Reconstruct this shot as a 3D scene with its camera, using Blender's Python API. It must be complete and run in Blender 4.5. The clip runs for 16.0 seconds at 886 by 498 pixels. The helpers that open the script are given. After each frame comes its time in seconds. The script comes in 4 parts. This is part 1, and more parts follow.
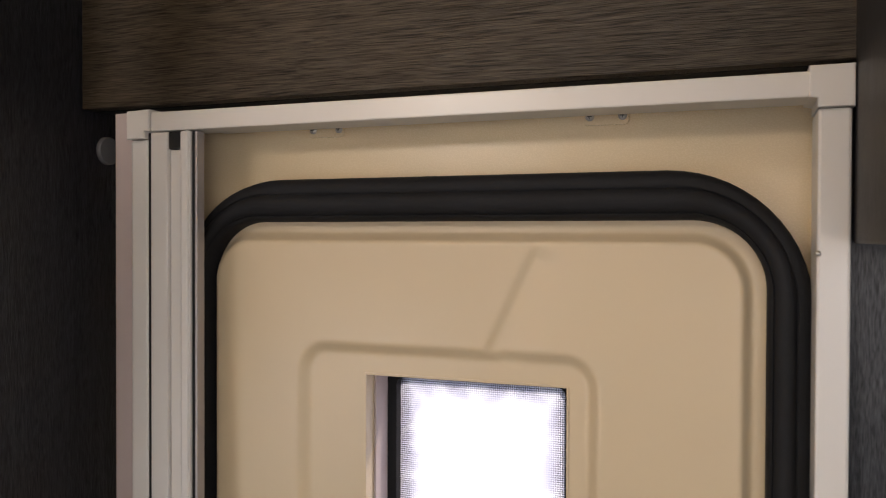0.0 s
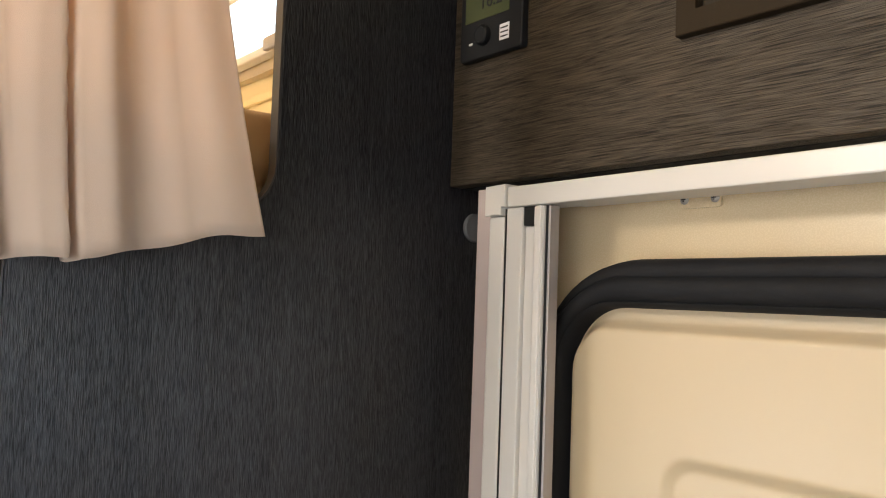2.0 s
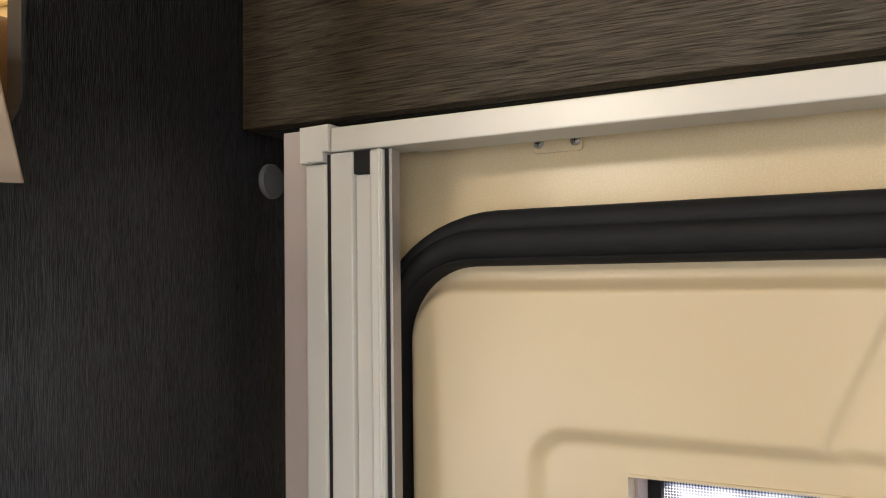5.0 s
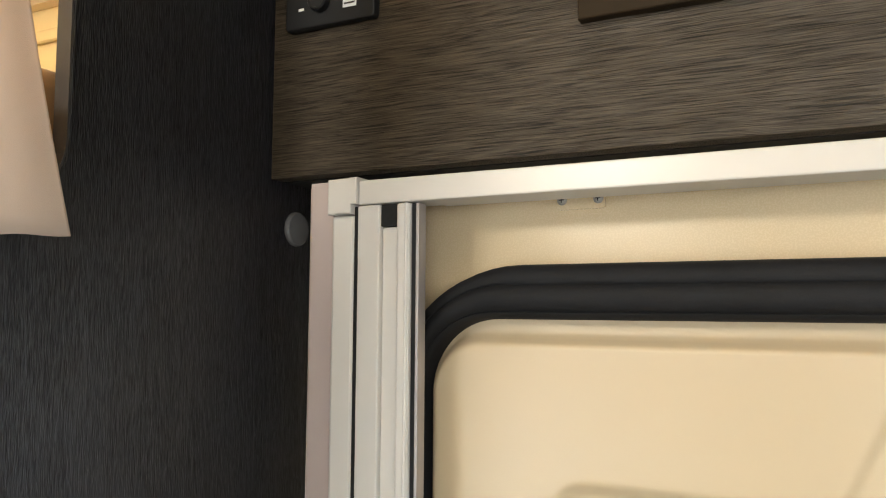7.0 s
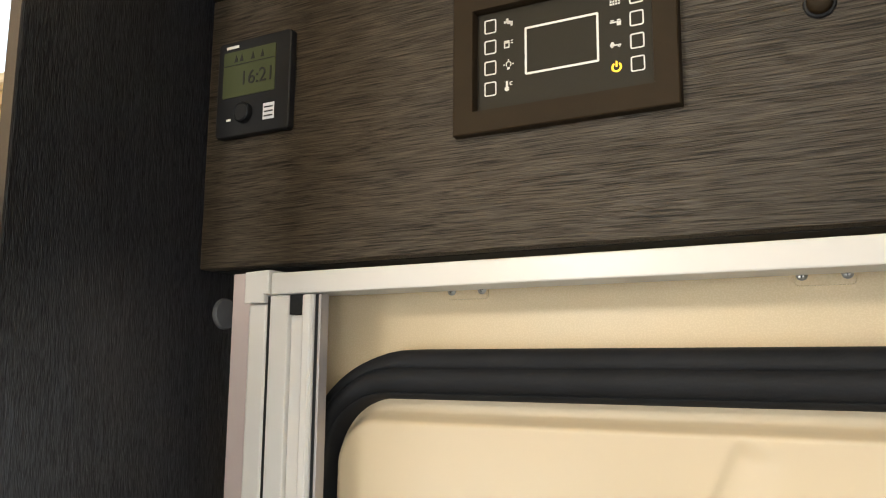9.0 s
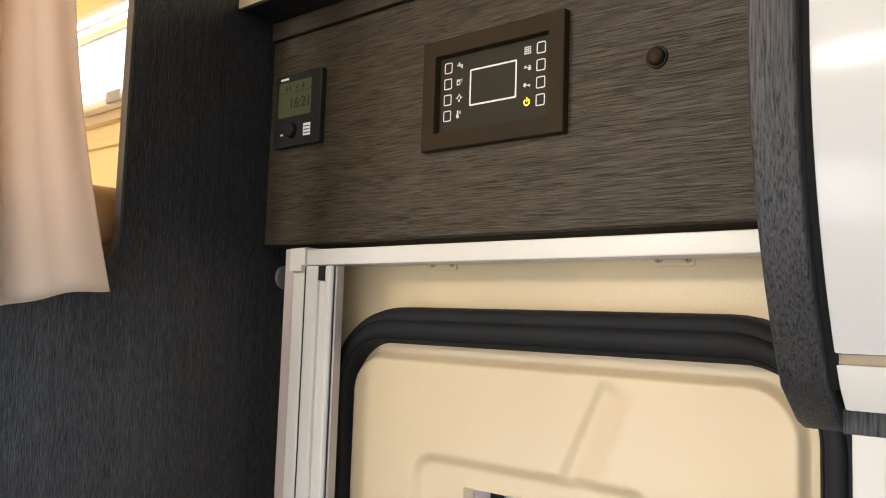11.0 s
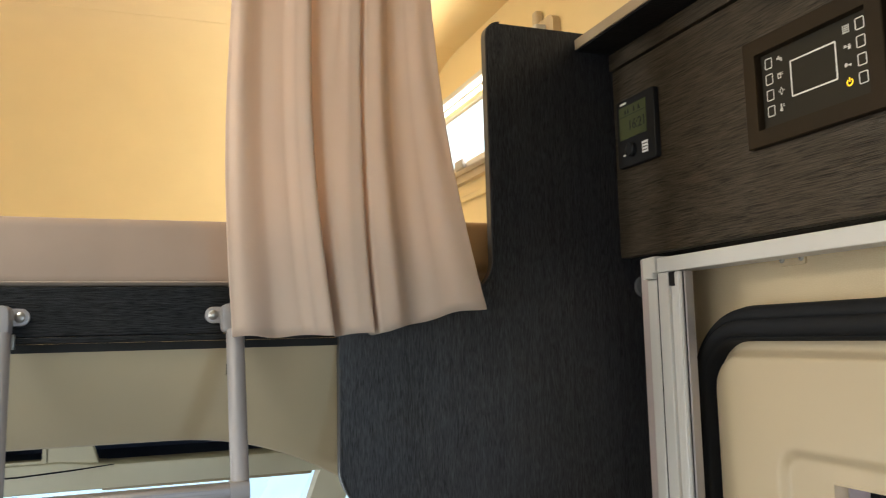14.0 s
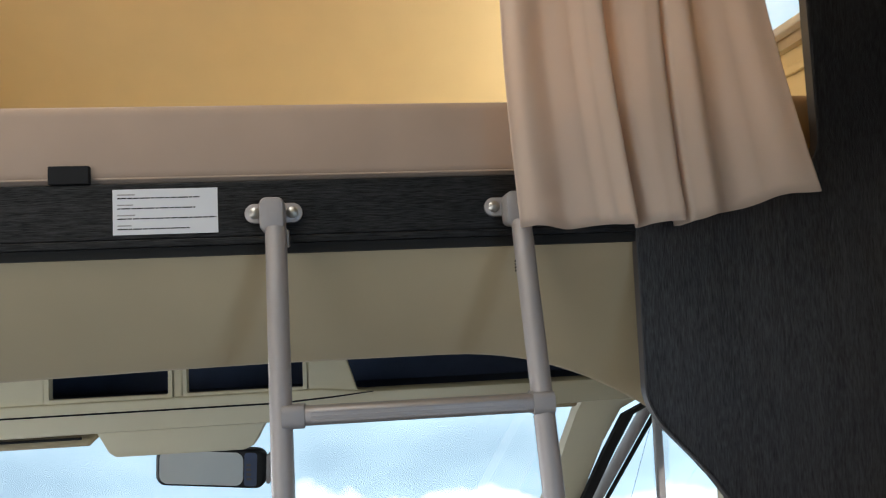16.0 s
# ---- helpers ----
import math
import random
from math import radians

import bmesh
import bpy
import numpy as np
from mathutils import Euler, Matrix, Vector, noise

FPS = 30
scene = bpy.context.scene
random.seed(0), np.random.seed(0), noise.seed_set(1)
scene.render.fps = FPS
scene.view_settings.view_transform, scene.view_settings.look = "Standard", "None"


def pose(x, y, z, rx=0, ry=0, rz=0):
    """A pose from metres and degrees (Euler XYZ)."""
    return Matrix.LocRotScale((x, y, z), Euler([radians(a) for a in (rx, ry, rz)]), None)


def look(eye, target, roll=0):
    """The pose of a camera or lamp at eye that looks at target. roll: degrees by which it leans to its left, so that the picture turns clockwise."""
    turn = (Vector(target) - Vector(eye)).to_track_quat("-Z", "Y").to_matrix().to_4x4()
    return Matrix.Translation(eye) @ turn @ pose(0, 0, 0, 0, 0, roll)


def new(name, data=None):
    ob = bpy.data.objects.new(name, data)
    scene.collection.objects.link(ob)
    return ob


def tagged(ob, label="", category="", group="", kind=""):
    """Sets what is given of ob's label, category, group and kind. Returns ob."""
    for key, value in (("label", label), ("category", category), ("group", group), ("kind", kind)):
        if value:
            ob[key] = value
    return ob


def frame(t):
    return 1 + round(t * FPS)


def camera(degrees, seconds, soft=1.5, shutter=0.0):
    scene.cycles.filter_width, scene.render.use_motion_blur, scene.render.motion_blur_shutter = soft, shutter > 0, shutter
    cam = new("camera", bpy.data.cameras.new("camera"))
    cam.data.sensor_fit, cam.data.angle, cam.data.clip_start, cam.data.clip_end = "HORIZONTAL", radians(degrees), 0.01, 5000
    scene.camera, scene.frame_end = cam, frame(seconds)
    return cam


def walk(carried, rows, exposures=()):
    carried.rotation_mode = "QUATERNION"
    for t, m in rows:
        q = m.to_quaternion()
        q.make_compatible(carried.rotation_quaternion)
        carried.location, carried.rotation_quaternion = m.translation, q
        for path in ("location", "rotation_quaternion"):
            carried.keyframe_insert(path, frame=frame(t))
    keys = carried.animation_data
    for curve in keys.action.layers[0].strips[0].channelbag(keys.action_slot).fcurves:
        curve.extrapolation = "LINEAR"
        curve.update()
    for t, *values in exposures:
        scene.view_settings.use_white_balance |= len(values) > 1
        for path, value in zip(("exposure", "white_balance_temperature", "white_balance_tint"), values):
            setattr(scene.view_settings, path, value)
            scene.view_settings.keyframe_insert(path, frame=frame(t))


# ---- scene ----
cam = camera(58.2, 16.0, soft=1.1, shutter=0.12)
PATH = [
    (0, (0.143, 0.179, 1.619), (-0.545, 2.057, 1.591), 0.2),
    (0.5, (0.09, 0.221, 1.608), (-0.767, 2.026, 1.695), 1.8),
    (1, (0.108, 0.277, 1.638), (-1.025, 1.922, 1.734), 3.2),
    (1.5, (0.145, 0.304, 1.646), (-1.263, 1.719, 1.764), 3.7),
    (2, (0.133, 0.32, 1.638), (-1.418, 1.577, 1.761), 2.1),
    (2.5, (0.031, 0.309, 1.635), (-1.223, 1.851, 1.86), 1.0),
    (3, (-0.06, 0.356, 1.609), (-0.905, 2.168, 1.673), 2.2),
    (3.5, (-0.057, 0.362, 1.594), (-0.883, 2.184, 1.615), 1.8),
    (4, (-0.06, 0.364, 1.612), (-0.901, 2.178, 1.584), 0.6),
    (4.5, (-0.051, 0.345, 1.621), (-0.975, 2.119, 1.654), -1.2),
    (7, (-0.065, 0.308, 1.641), (-0.987, 2.076, 1.798), 0.4),
    (7.5, (-0.041, 0.278, 1.643), (-0.977, 2.034, 1.845), 1.1),
    (8, (0.0, 0.252, 1.656), (-0.958, 1.991, 1.9), 0.8),
    (8.5, (0.005, 0.278, 1.659), (-0.906, 2.041, 1.914), 0.7),
    (8.7, (0.019, 0.285, 1.659), (-0.886, 2.043, 1.959), 0.6),
    (10.8, (0.353, 0.216, 1.672), (-0.97, 1.704, 1.864), 1.9),
    (11, (0.356, 0.194, 1.667), (-0.93, 1.715, 1.841), 1.9),
    (11.5, (0.386, 0.165, 1.666), (-0.877, 1.708, 1.822), 2.5),
    (12, (0.403, 0.162, 1.658), (-0.911, 1.666, 1.768), 1.7),
    (12.5, (0.422, 0.191, 1.671), (-1.029, 1.558, 1.831), 1.0),
    (13, (0.442, 0.223, 1.679), (-1.13, 1.442, 1.88), -0.4),
    (13.5, (0.464, 0.21, 1.672), (-1.248, 1.222, 1.877), -1.6),
    (14, (0.48, 0.21, 1.651), (-1.385, 0.899, 1.868), -1.4),
    (14.5, (0.506, 0.209, 1.646), (-1.437, 0.643, 1.836), -2.0),
    (15, (0.491, 0.214, 1.617), (-1.472, 0.539, 1.824), -2.4),
    (15.5, (0.397, 0.189, 1.602), (-1.57, 0.496, 1.797), -2.6),
    (16, (0.296, 0.128, 1.577), (-1.684, 0.366, 1.73), -2.5),
]
EXPOSURES = [
    (0.0, -0.34, 6900, 19), (0.5, -0.24, 6900, 18), (1.0, 0.34, 6800, 16), (1.5, 0.58, 6800, 14), (2.0, 0.48, 6800, 13), (2.5, 0.56, 6800, 12), (3.0, 0.3, 6850, 11), (3.5, -0.12, 6950, 12),
    (4.7, 0.10, 6850, 11), (6.8, 0.5, 6700, 8), (8.7, 0.62, 6600, 8), (10.8, 0.58, 6500, 11), (12.0, 0.38, 6500, 12), (12.5, 0.3, 6500, 12), (13.0, 0.36, 6500, 10),
    (13.5, 0.33, 6500, 9), (14.0, -0.02, 6500, 7), (14.5, -0.42, 6500, 6), (15.5, -0.53, 6400, 9), (16.0, -0.56, 6400, 10),
]
walk(cam, [(t, look(eye, target, roll)) for t, eye, target, roll in PATH], EXPOSURES)

# ---- world, sun, large lights ----
world = bpy.data.worlds.new("sky")
scene.world = world
world.use_nodes = True
wn, wl = world.node_tree.nodes, world.node_tree.links
wn.clear()
sky = wn.new("ShaderNodeTexSky")
sky.sky_type, sky.sun_disc = "NISHITA", False
sky.sun_elevation, sky.sun_rotation = radians(48), radians(150)
wcoord, wnoise, wramp, wmix = (wn.new(n) for n in ("ShaderNodeTexCoord", "ShaderNodeTexNoise", "ShaderNodeValToRGB", "ShaderNodeMixRGB"))
wmap = wn.new("ShaderNodeMapping")
wmap.inputs["Scale"].default_value = (1.0, 1.0, 2.6)
wnoise.inputs["Scale"].default_value, wnoise.inputs["Detail"].default_value = 3.2, 9.0
wramp.color_ramp.elements[0].position, wramp.color_ramp.elements[1].position = 0.05, 0.66
wmix.inputs[2].default_value = (9.0, 12.8, 15.2, 1)
wback, wout = wn.new("ShaderNodeBackground"), wn.new("ShaderNodeOutputWorld")
wback.inputs["Strength"].default_value = 0.15
tip = wn.new("ShaderNodeMapping")
tip.inputs["Rotation"].default_value = (0, radians(33), 0)
wl.new(wcoord.outputs["Generated"], tip.inputs["Vector"])
wl.new(tip.outputs[0], sky.inputs["Vector"])
wl.new(tip.outputs[0], wmap.inputs["Vector"])
wl.new(wmap.outputs[0], wnoise.inputs["Vector"])
wl.new(wnoise.outputs[0], wramp.inputs[0])
wl.new(wramp.outputs[0], wmix.inputs[0])
wl.new(sky.outputs[0], wmix.inputs[1])
wsep, wpuff = wn.new("ShaderNodeSeparateXYZ"), wn.new("ShaderNodeTexNoise")
wpuff.inputs["Scale"].default_value, wpuff.inputs["Detail"].default_value = 9.0, 7.0
wl.new(wcoord.outputs["Generated"], wsep.inputs[0])
wl.new(wcoord.outputs["Generated"], wpuff.inputs["Vector"])
wrise, wbank, wcloud = wn.new("ShaderNodeMath"), wn.new("ShaderNodeMapRange"), wn.new("ShaderNodeMixRGB")
wrise.operation = "MULTIPLY_ADD"
wrise.inputs[1].default_value = 0.12
wneg = wn.new("ShaderNodeMath")
wneg.operation = "MULTIPLY"
wneg.inputs[1].default_value = -1.0
wl.new(wsep.outputs[2], wneg.inputs[0])
wl.new(wpuff.outputs[0], wrise.inputs[0])
wl.new(wneg.outputs[0], wrise.inputs[2])
wbank.inputs["From Min"].default_value, wbank.inputs["From Max"].default_value = 0.277, 0.288
wl.new(wrise.outputs[0], wbank.inputs[0])
wcloud.inputs[2].default_value = (16.0, 16.8, 17.6, 1)
wl.new(wbank.outputs[0], wcloud.inputs[0])
wl.new(wmix.outputs[0], wcloud.inputs[1])
wl.new(wcloud.outputs[0], wback.inputs[0])
wl.new(wback.outputs[0], wout.inputs[0])

sun = new("sun", bpy.data.lights.new("sun", "SUN"))
sun.data.energy, sun.data.angle, sun.data.color = 5.0, radians(0.6), (1.0, 0.95, 0.87)
sun.matrix_world = look((2, 4, 5), (0, 0, 0))


def window_light(name, place, target, width, height, watts, colour):
    lamp = new(name, bpy.data.lights.new(name, "AREA"))
    lamp.data.shape, lamp.data.size, lamp.data.size_y = "RECTANGLE", width, height
    lamp.data.energy, lamp.data.color = watts, colour
    lamp.matrix_world = look(place, target)
    return lamp


window_light("dinette_window_light", (0.90, -1.06, 1.55), (0.50, 0.0, 1.55), 1.3, 0.5, 11.0, (0.97, 0.95, 0.95))
window_light("roof_hatch_light", (0.0, -0.25, 2.44), (0.0, -0.25, 1.0), 0.4, 0.4, 4.5, (1.0, 0.94, 0.86))
window_light("kitchen_window_light", (1.5, 0.935, 1.35), (1.5, 0.0, 1.32), 0.98, 0.52, 26.0, (0.52, 0.74, 1.0))
window_light("alcove_window_light", (-1.48, 1.030, 2.195), (-1.50, 0.0, 2.12), 0.97, 0.18, 9.0, (1.0, 0.95, 0.85))
window_light("alcove_far_window_light", (-0.80, -1.12, 2.195), (-0.45, 1.0, 1.90), 0.33, 0.18, 10.5, (1.0, 0.95, 0.85))
window_light("driver_window_light", (-1.04, -1.03, 1.13), (-1.04, 0.4, 1.25), 0.50, 0.50, 9.0, (0.95, 0.97, 1.0))


# ---- materials ----
def base_material(name, colour, rough=0.5, metal=0.0):
    m = bpy.data.materials.new(name)
    m.use_nodes = True
    b = m.node_tree.nodes["Principled BSDF"]
    b.inputs["Base Color"].default_value = (*colour, 1)
    b.inputs["Roughness"].default_value, b.inputs["Metallic"].default_value = rough, metal
    return m, b, m.node_tree.nodes, m.node_tree.links


def surface(name, colour, rough=0.5, metal=0.0, vary=0.12, scale=6.0, grain=400.0, bump=0.05, stretch=(1, 1, 1), ior=None, patchy=0.08):
    """A plain material with large stains, fine grain and relief."""
    m, b, n, l = base_material(name, colour, rough, metal)
    co, mp = n.new("ShaderNodeTexCoord"), n.new("ShaderNodeMapping")
    mp.inputs["Scale"].default_value = stretch
    l.new(co.outputs["Object"], mp.inputs[0])
    big, fine = n.new("ShaderNodeTexNoise"), n.new("ShaderNodeTexNoise")
    big.inputs["Scale"].default_value, big.inputs["Detail"].default_value = scale, 5
    fine.inputs["Scale"].default_value, fine.inputs["Detail"].default_value = grain, 3
    l.new(mp.outputs[0], big.inputs["Vector"])
    l.new(mp.outputs[0], fine.inputs["Vector"])
    ramp = n.new("ShaderNodeValToRGB")
    lo, hi = 1 - vary, 1 + vary
    ramp.color_ramp.elements[0].position, ramp.color_ramp.elements[1].position = 0.3, 0.7
    ramp.color_ramp.elements[0].color = (*(c * lo for c in colour), 1)
    ramp.color_ramp.elements[1].color = (*(min(c * hi, 1) for c in colour), 1)
    l.new(big.outputs[0], ramp.inputs[0])
    l.new(ramp.outputs[0], b.inputs["Base Color"])
    rr = n.new("ShaderNodeMapRange")
    rr.inputs["To Min"].default_value, rr.inputs["To Max"].default_value = max(rough - patchy, 0.02), min(rough + patchy, 1)
    l.new(fine.outputs[0], rr.inputs[0])
    l.new(rr.outputs[0], b.inputs["Roughness"])
    bp = n.new("ShaderNodeBump")
    bp.inputs["Strength"].default_value, bp.inputs["Distance"].default_value = bump, 0.001
    l.new(fine.outputs[0], bp.inputs["Height"])
    if bump:
        l.new(bp.outputs[0], b.inputs["Normal"])
    if ior:
        b.inputs["IOR"].default_value = ior
    return m


def wood(name, dark, mid, light, along, rough=0.5, fine=560.0, dash=34.0, gloss=0.5, figure=0.014, relief=0.0016):
    """Brushed open-pored laminate; along: 0 for a grain along x, 2 for a grain along z, 1 along y."""
    m, b, n, l = base_material(name, mid, rough)
    b.inputs["Specular IOR Level"].default_value = gloss
    co = n.new("ShaderNodeTexCoord")

    def streak(across, length, detail, warp, source, rougher=0.5):
        mp, t = n.new("ShaderNodeMapping"), n.new("ShaderNodeTexNoise")
        s = [across] * 3
        s[along] = length
        mp.inputs["Scale"].default_value = s
        t.inputs["Scale"].default_value, t.inputs["Detail"].default_value, t.inputs["Distortion"].default_value = 1.0, detail, warp
        t.inputs["Roughness"].default_value = rougher
        l.new(source, mp.inputs[0])
        l.new(mp.outputs[0], t.inputs["Vector"])
        return t

    def calc(op, a, k, c=None):
        q = n.new("ShaderNodeMath")
        q.operation = op
        for i, v in enumerate((a, k, c)):
            if v is None:
                continue
            if isinstance(v, (int, float)):
                q.inputs[i].default_value = v
            else:
                l.new(v, q.inputs[i])
        return q.outputs[0]

    # the grain bends gently round the heart of the board
    bend = streak(11.0, 2.8, 2, 0.4, co.outputs["Object"])
    sway = n.new("ShaderNodeVectorMath")
    sway.operation = "MULTIPLY_ADD"
    push = [figure] * 3
    push[along] = 0.0
    sway.inputs[1].default_value = push
    l.new(bend.outputs["Color"], sway.inputs[0])
    l.new(co.outputs["Object"], sway.inputs[2])
    bent = sway.outputs[0]
    bands, lines, hair = streak(120.0, 5.0, 3, 0.3, bent), streak(fine, dash, 2, 0.2, bent, 0.6), streak(fine * 0.45, dash * 0.5, 3, 0.2, bent, 0.6)
    patch = streak(9.0, 4.0, 4, 0.2, co.outputs["Object"])
    tone = calc("MULTIPLY_ADD", bands.outputs[0], 0.14, calc("MULTIPLY", lines.outputs[0], 0.60))
    tone = calc("MULTIPLY_ADD", hair.outputs[0], 0.14, tone)
    tone = calc("MULTIPLY_ADD", patch.outputs[0], 0.10, tone)
    ramp = n.new("ShaderNodeValToRGB")
    e = ramp.color_ramp.elements
    e[0].position, e[0].color = 0.36, (*dark, 1)
    e[1].position, e[1].color = 0.66, (*light, 1)
    k = e.new(0.49)
    k.color = (*mid, 1)
    l.new(tone, ramp.inputs[0])
    cut = n.new("ShaderNodeMapRange")
    cut.inputs["From Min"].default_value, cut.inputs["From Max"].default_value = 0.36, 0.43
    cut.inputs["To Min"].default_value = 0.50
    l.new(lines.outputs[0], cut.inputs[0])
    dim = n.new("ShaderNodeMixRGB")
    dim.blend_type = "MULTIPLY"
    dim.inputs[0].default_value = 1.0
    l.new(ramp.outputs[0], dim.inputs[1])
    l.new(cut.outputs[0], dim.inputs[2])
    l.new(dim.outputs[0], b.inputs["Base Color"])
    sheen = n.new("ShaderNodeMapRange")  # open pores shine less than the ridges
    sheen.inputs["From Min"].default_value, sheen.inputs["From Max"].default_value = 0.40, 0.60
    sheen.inputs["To Min"].default_value, sheen.inputs["To Max"].default_value = gloss * 0.55, gloss * 1.35
    l.new(tone, sheen.inputs[0])
    l.new(sheen.outputs[0], b.inputs["Specular IOR Level"])
    bp = n.new("ShaderNodeBump")
    bp.inputs["Strength"].default_value, bp.inputs["Distance"].default_value = 1.0, relief
    l.new(tone, bp.inputs["Height"])
    l.new(bp.outputs[0], b.inputs["Normal"])
    return m


def cloth(name, colour, thread=900.0, vary=0.10, bump=0.4, sheen=0.2, through_light=0.0):
    m = surface(name, colour, 0.9, 0.0, vary, 9.0, thread, bump)
    n, l = m.node_tree.nodes, m.node_tree.links
    b = n["Principled BSDF"]
    b.inputs["Sheen Weight"].default_value = sheen
    if through_light:
        tr, mix, out = n.new("ShaderNodeBsdfTranslucent"), n.new("ShaderNodeMixShader"), n["Material Output"]
        tr.inputs[0].default_value = (*colour, 1)
        mix.inputs[0].default_value = through_light
        l.new(b.outputs[0], mix.inputs[1])
        l.new(tr.outputs[0], mix.inputs[2])
        l.new(mix.outputs[0], out.inputs[0])
    return m


def glowing(name, colour, strength):
    m, b, n, l = base_material(name, colour, 0.4)
    b.inputs["Emission Color"].default_value = (*colour, 1)
    b.inputs["Emission Strength"].default_value = strength
    return m


def clear(name, colour=(1, 1, 1), rough=0.0):
    m, b, n, l = base_material(name, colour, rough)
    b.inputs["Transmission Weight"].default_value, b.inputs["IOR"].default_value = 1.0, 1.45
    return m


WOOD_H = wood("dark_oak_laminate_level", (0.014, 0.0099, 0.0058), (0.037, 0.0263, 0.0154), (0.069, 0.0500, 0.0297), 0, 0.46, 1100.0, dash=26.0, gloss=0.45, figure=0.012)
# bluish tint puts the partition's daylight sheen into the base colour
WOOD_V = wood("black_oak_laminate_upright", (0.0026, 0.0026, 0.0036), (0.0064, 0.0067, 0.0096), (0.0130, 0.0135, 0.0195), 2, 0.38, 1150.0, dash=80.0, gloss=0.62, figure=0.004, relief=0.0012)
WOOD_Y = wood("black_oak_laminate_crosswise", (0.0040, 0.0040, 0.0045), (0.0082, 0.0082, 0.0092), (0.016, 0.016, 0.0175), 1, 0.5, 1000.0, dash=60.0, gloss=0.3, figure=0.004, relief=0.0008)
WOOD_EDGE = wood("grey_oak_edge_upright", (0.021, 0.020, 0.021), (0.027, 0.0255, 0.027), (0.034, 0.0325, 0.034), 2, 0.5, 1000.0, dash=50.0, gloss=0.4, figure=0.004, relief=0.0004)
EDGE = surface("dark_edge_band", (0.06, 0.055, 0.055), 0.45, vary=0.1)
CREAM = surface("cream_moulded_plastic", (0.57, 0.455, 0.30), 0.38, vary=0.03, scale=3, grain=900, bump=0.06)
SURROUND = surface("cream_door_surround", (0.74, 0.585, 0.37), 0.27, vary=0.03, scale=3, grain=700, bump=0.0)
WHITE = surface("white_lacquered_aluminium", (0.62, 0.595, 0.56), 0.30, vary=0.02, scale=3, grain=40, bump=0.0, patchy=0.01)
GLOSS = surface("glossy_white_cabinet_front", (0.47, 0.46, 0.45), 0.12, vary=0.004, scale=3, grain=60, bump=0.0, patchy=0.0)
GLOSS.node_tree.nodes["Principled BSDF"].inputs["Specular IOR Level"].default_value = 0.10
STRIP = surface("pinkish_grey_wall_strip", (0.46, 0.38, 0.36), 0.6, vary=0.05, scale=8)
BEIGE_EDGE = surface("dull_beige_edge", (0.36, 0.28, 0.19), 0.5, vary=0.06)
RUBBER = surface("black_rubber", (0.0065, 0.0067, 0.0082), 0.75, vary=0.2, scale=20, grain=800, bump=0.2)
BLACK = surface("black_plastic", (0.009, 0.009, 0.010), 0.52, vary=0.15, scale=30, grain=900, bump=0.06)
# flat black painted as shade in gaps and holes; also the header backing
SHADOW_GAP = surface("black_gap_shade_and_backing", (0.006, 0.006, 0.006), 0.8)
FRAME_BROWN = surface("dark_brown_painted_frame", (0.025, 0.0155, 0.0070), 0.7, vary=0.08, scale=30, grain=1200, bump=0.12)
FACE_GREY = surface("grey_brown_control_face", (0.019, 0.0150, 0.0085), 0.6, vary=0.04, scale=20, grain=900, bump=0.03)
LCD = surface("green_grey_display", (0.058, 0.066, 0.030), 0.45, vary=0.04, scale=30)
PRINT = surface("white_print", (0.75, 0.73, 0.68), 0.5, vary=0.02)
INK = surface("dark_print", (0.008, 0.008, 0.008), 0.7)
YELLOW = glowing("yellow_power_light", (1.0, 0.62, 0.02), 1.1)
STEEL = surface("bright_screw_steel", (0.45, 0.43, 0.40), 0.35, 1.0, 0.1, 60, 900, 0.1)
ALU = surface("satin_anodised_aluminium", (0.40, 0.375, 0.375), 0.5, 0.55, 0.04, 30, 900, 0.06, (1, 1, 0.05))
GREY_PLASTIC = surface("grey_plastic", (0.33, 0.31, 0.31), 0.45, vary=0.06, scale=40)
MAGNET = surface("dull_grey_disc", (0.10, 0.10, 0.105), 0.5, vary=0.1, scale=60)
CURTAIN = cloth("beige_pink_curtain_cloth", (0.83, 0.69, 0.58), 1400, 0.04, 0.35, 0.3, 0.44)
MATTRESS = cloth("cream_mattress_cloth", (0.44, 0.325, 0.25), 1500, 0.05, 0.3)
TAN = cloth("tan_cushion_cloth", (0.46, 0.28, 0.13), 1300, 0.08, 0.3)
LINING = cloth("yellow_cream_alcove_lining", (0.80, 0.635, 0.34), 1100, 0.02, 0.10)
CAB_CLOTH = cloth("beige_cab_headliner_cloth", (0.49, 0.405, 0.265), 1500, 0.03, 0.5)
CAB_PLASTIC = surface("cream_cab_plastic", (0.72, 0.67, 0.51), 0.55, vary=0.04, scale=8, grain=900, bump=0.15)
POCKET = surface("blue_black_pocket_lining", (0.045, 0.066, 0.125), 0.7, vary=0.15, scale=20)
GLASS = clear("clear_glass")
MIRROR = surface("mirror_silver", (0.85, 0.86, 0.86), 0.02, 1.0, 0.01)
WALLPLAIN = surface("plain_pale_wall", (0.74, 0.69, 0.62), 0.6, vary=0.05)
FLOORMAT = wood("brown_vinyl_floor", (0.08, 0.06, 0.04), (0.16, 0.12, 0.08), (0.24, 0.18, 0.12), 0, 0.4)
GROUND = surface("grey_asphalt", (0.06, 0.06, 0.058), 0.9, vary=0.25, scale=0.6, grain=60, bump=0.5)
STICKER = surface("white_sticker", (0.72, 0.72, 0.74), 0.4, vary=0.02)


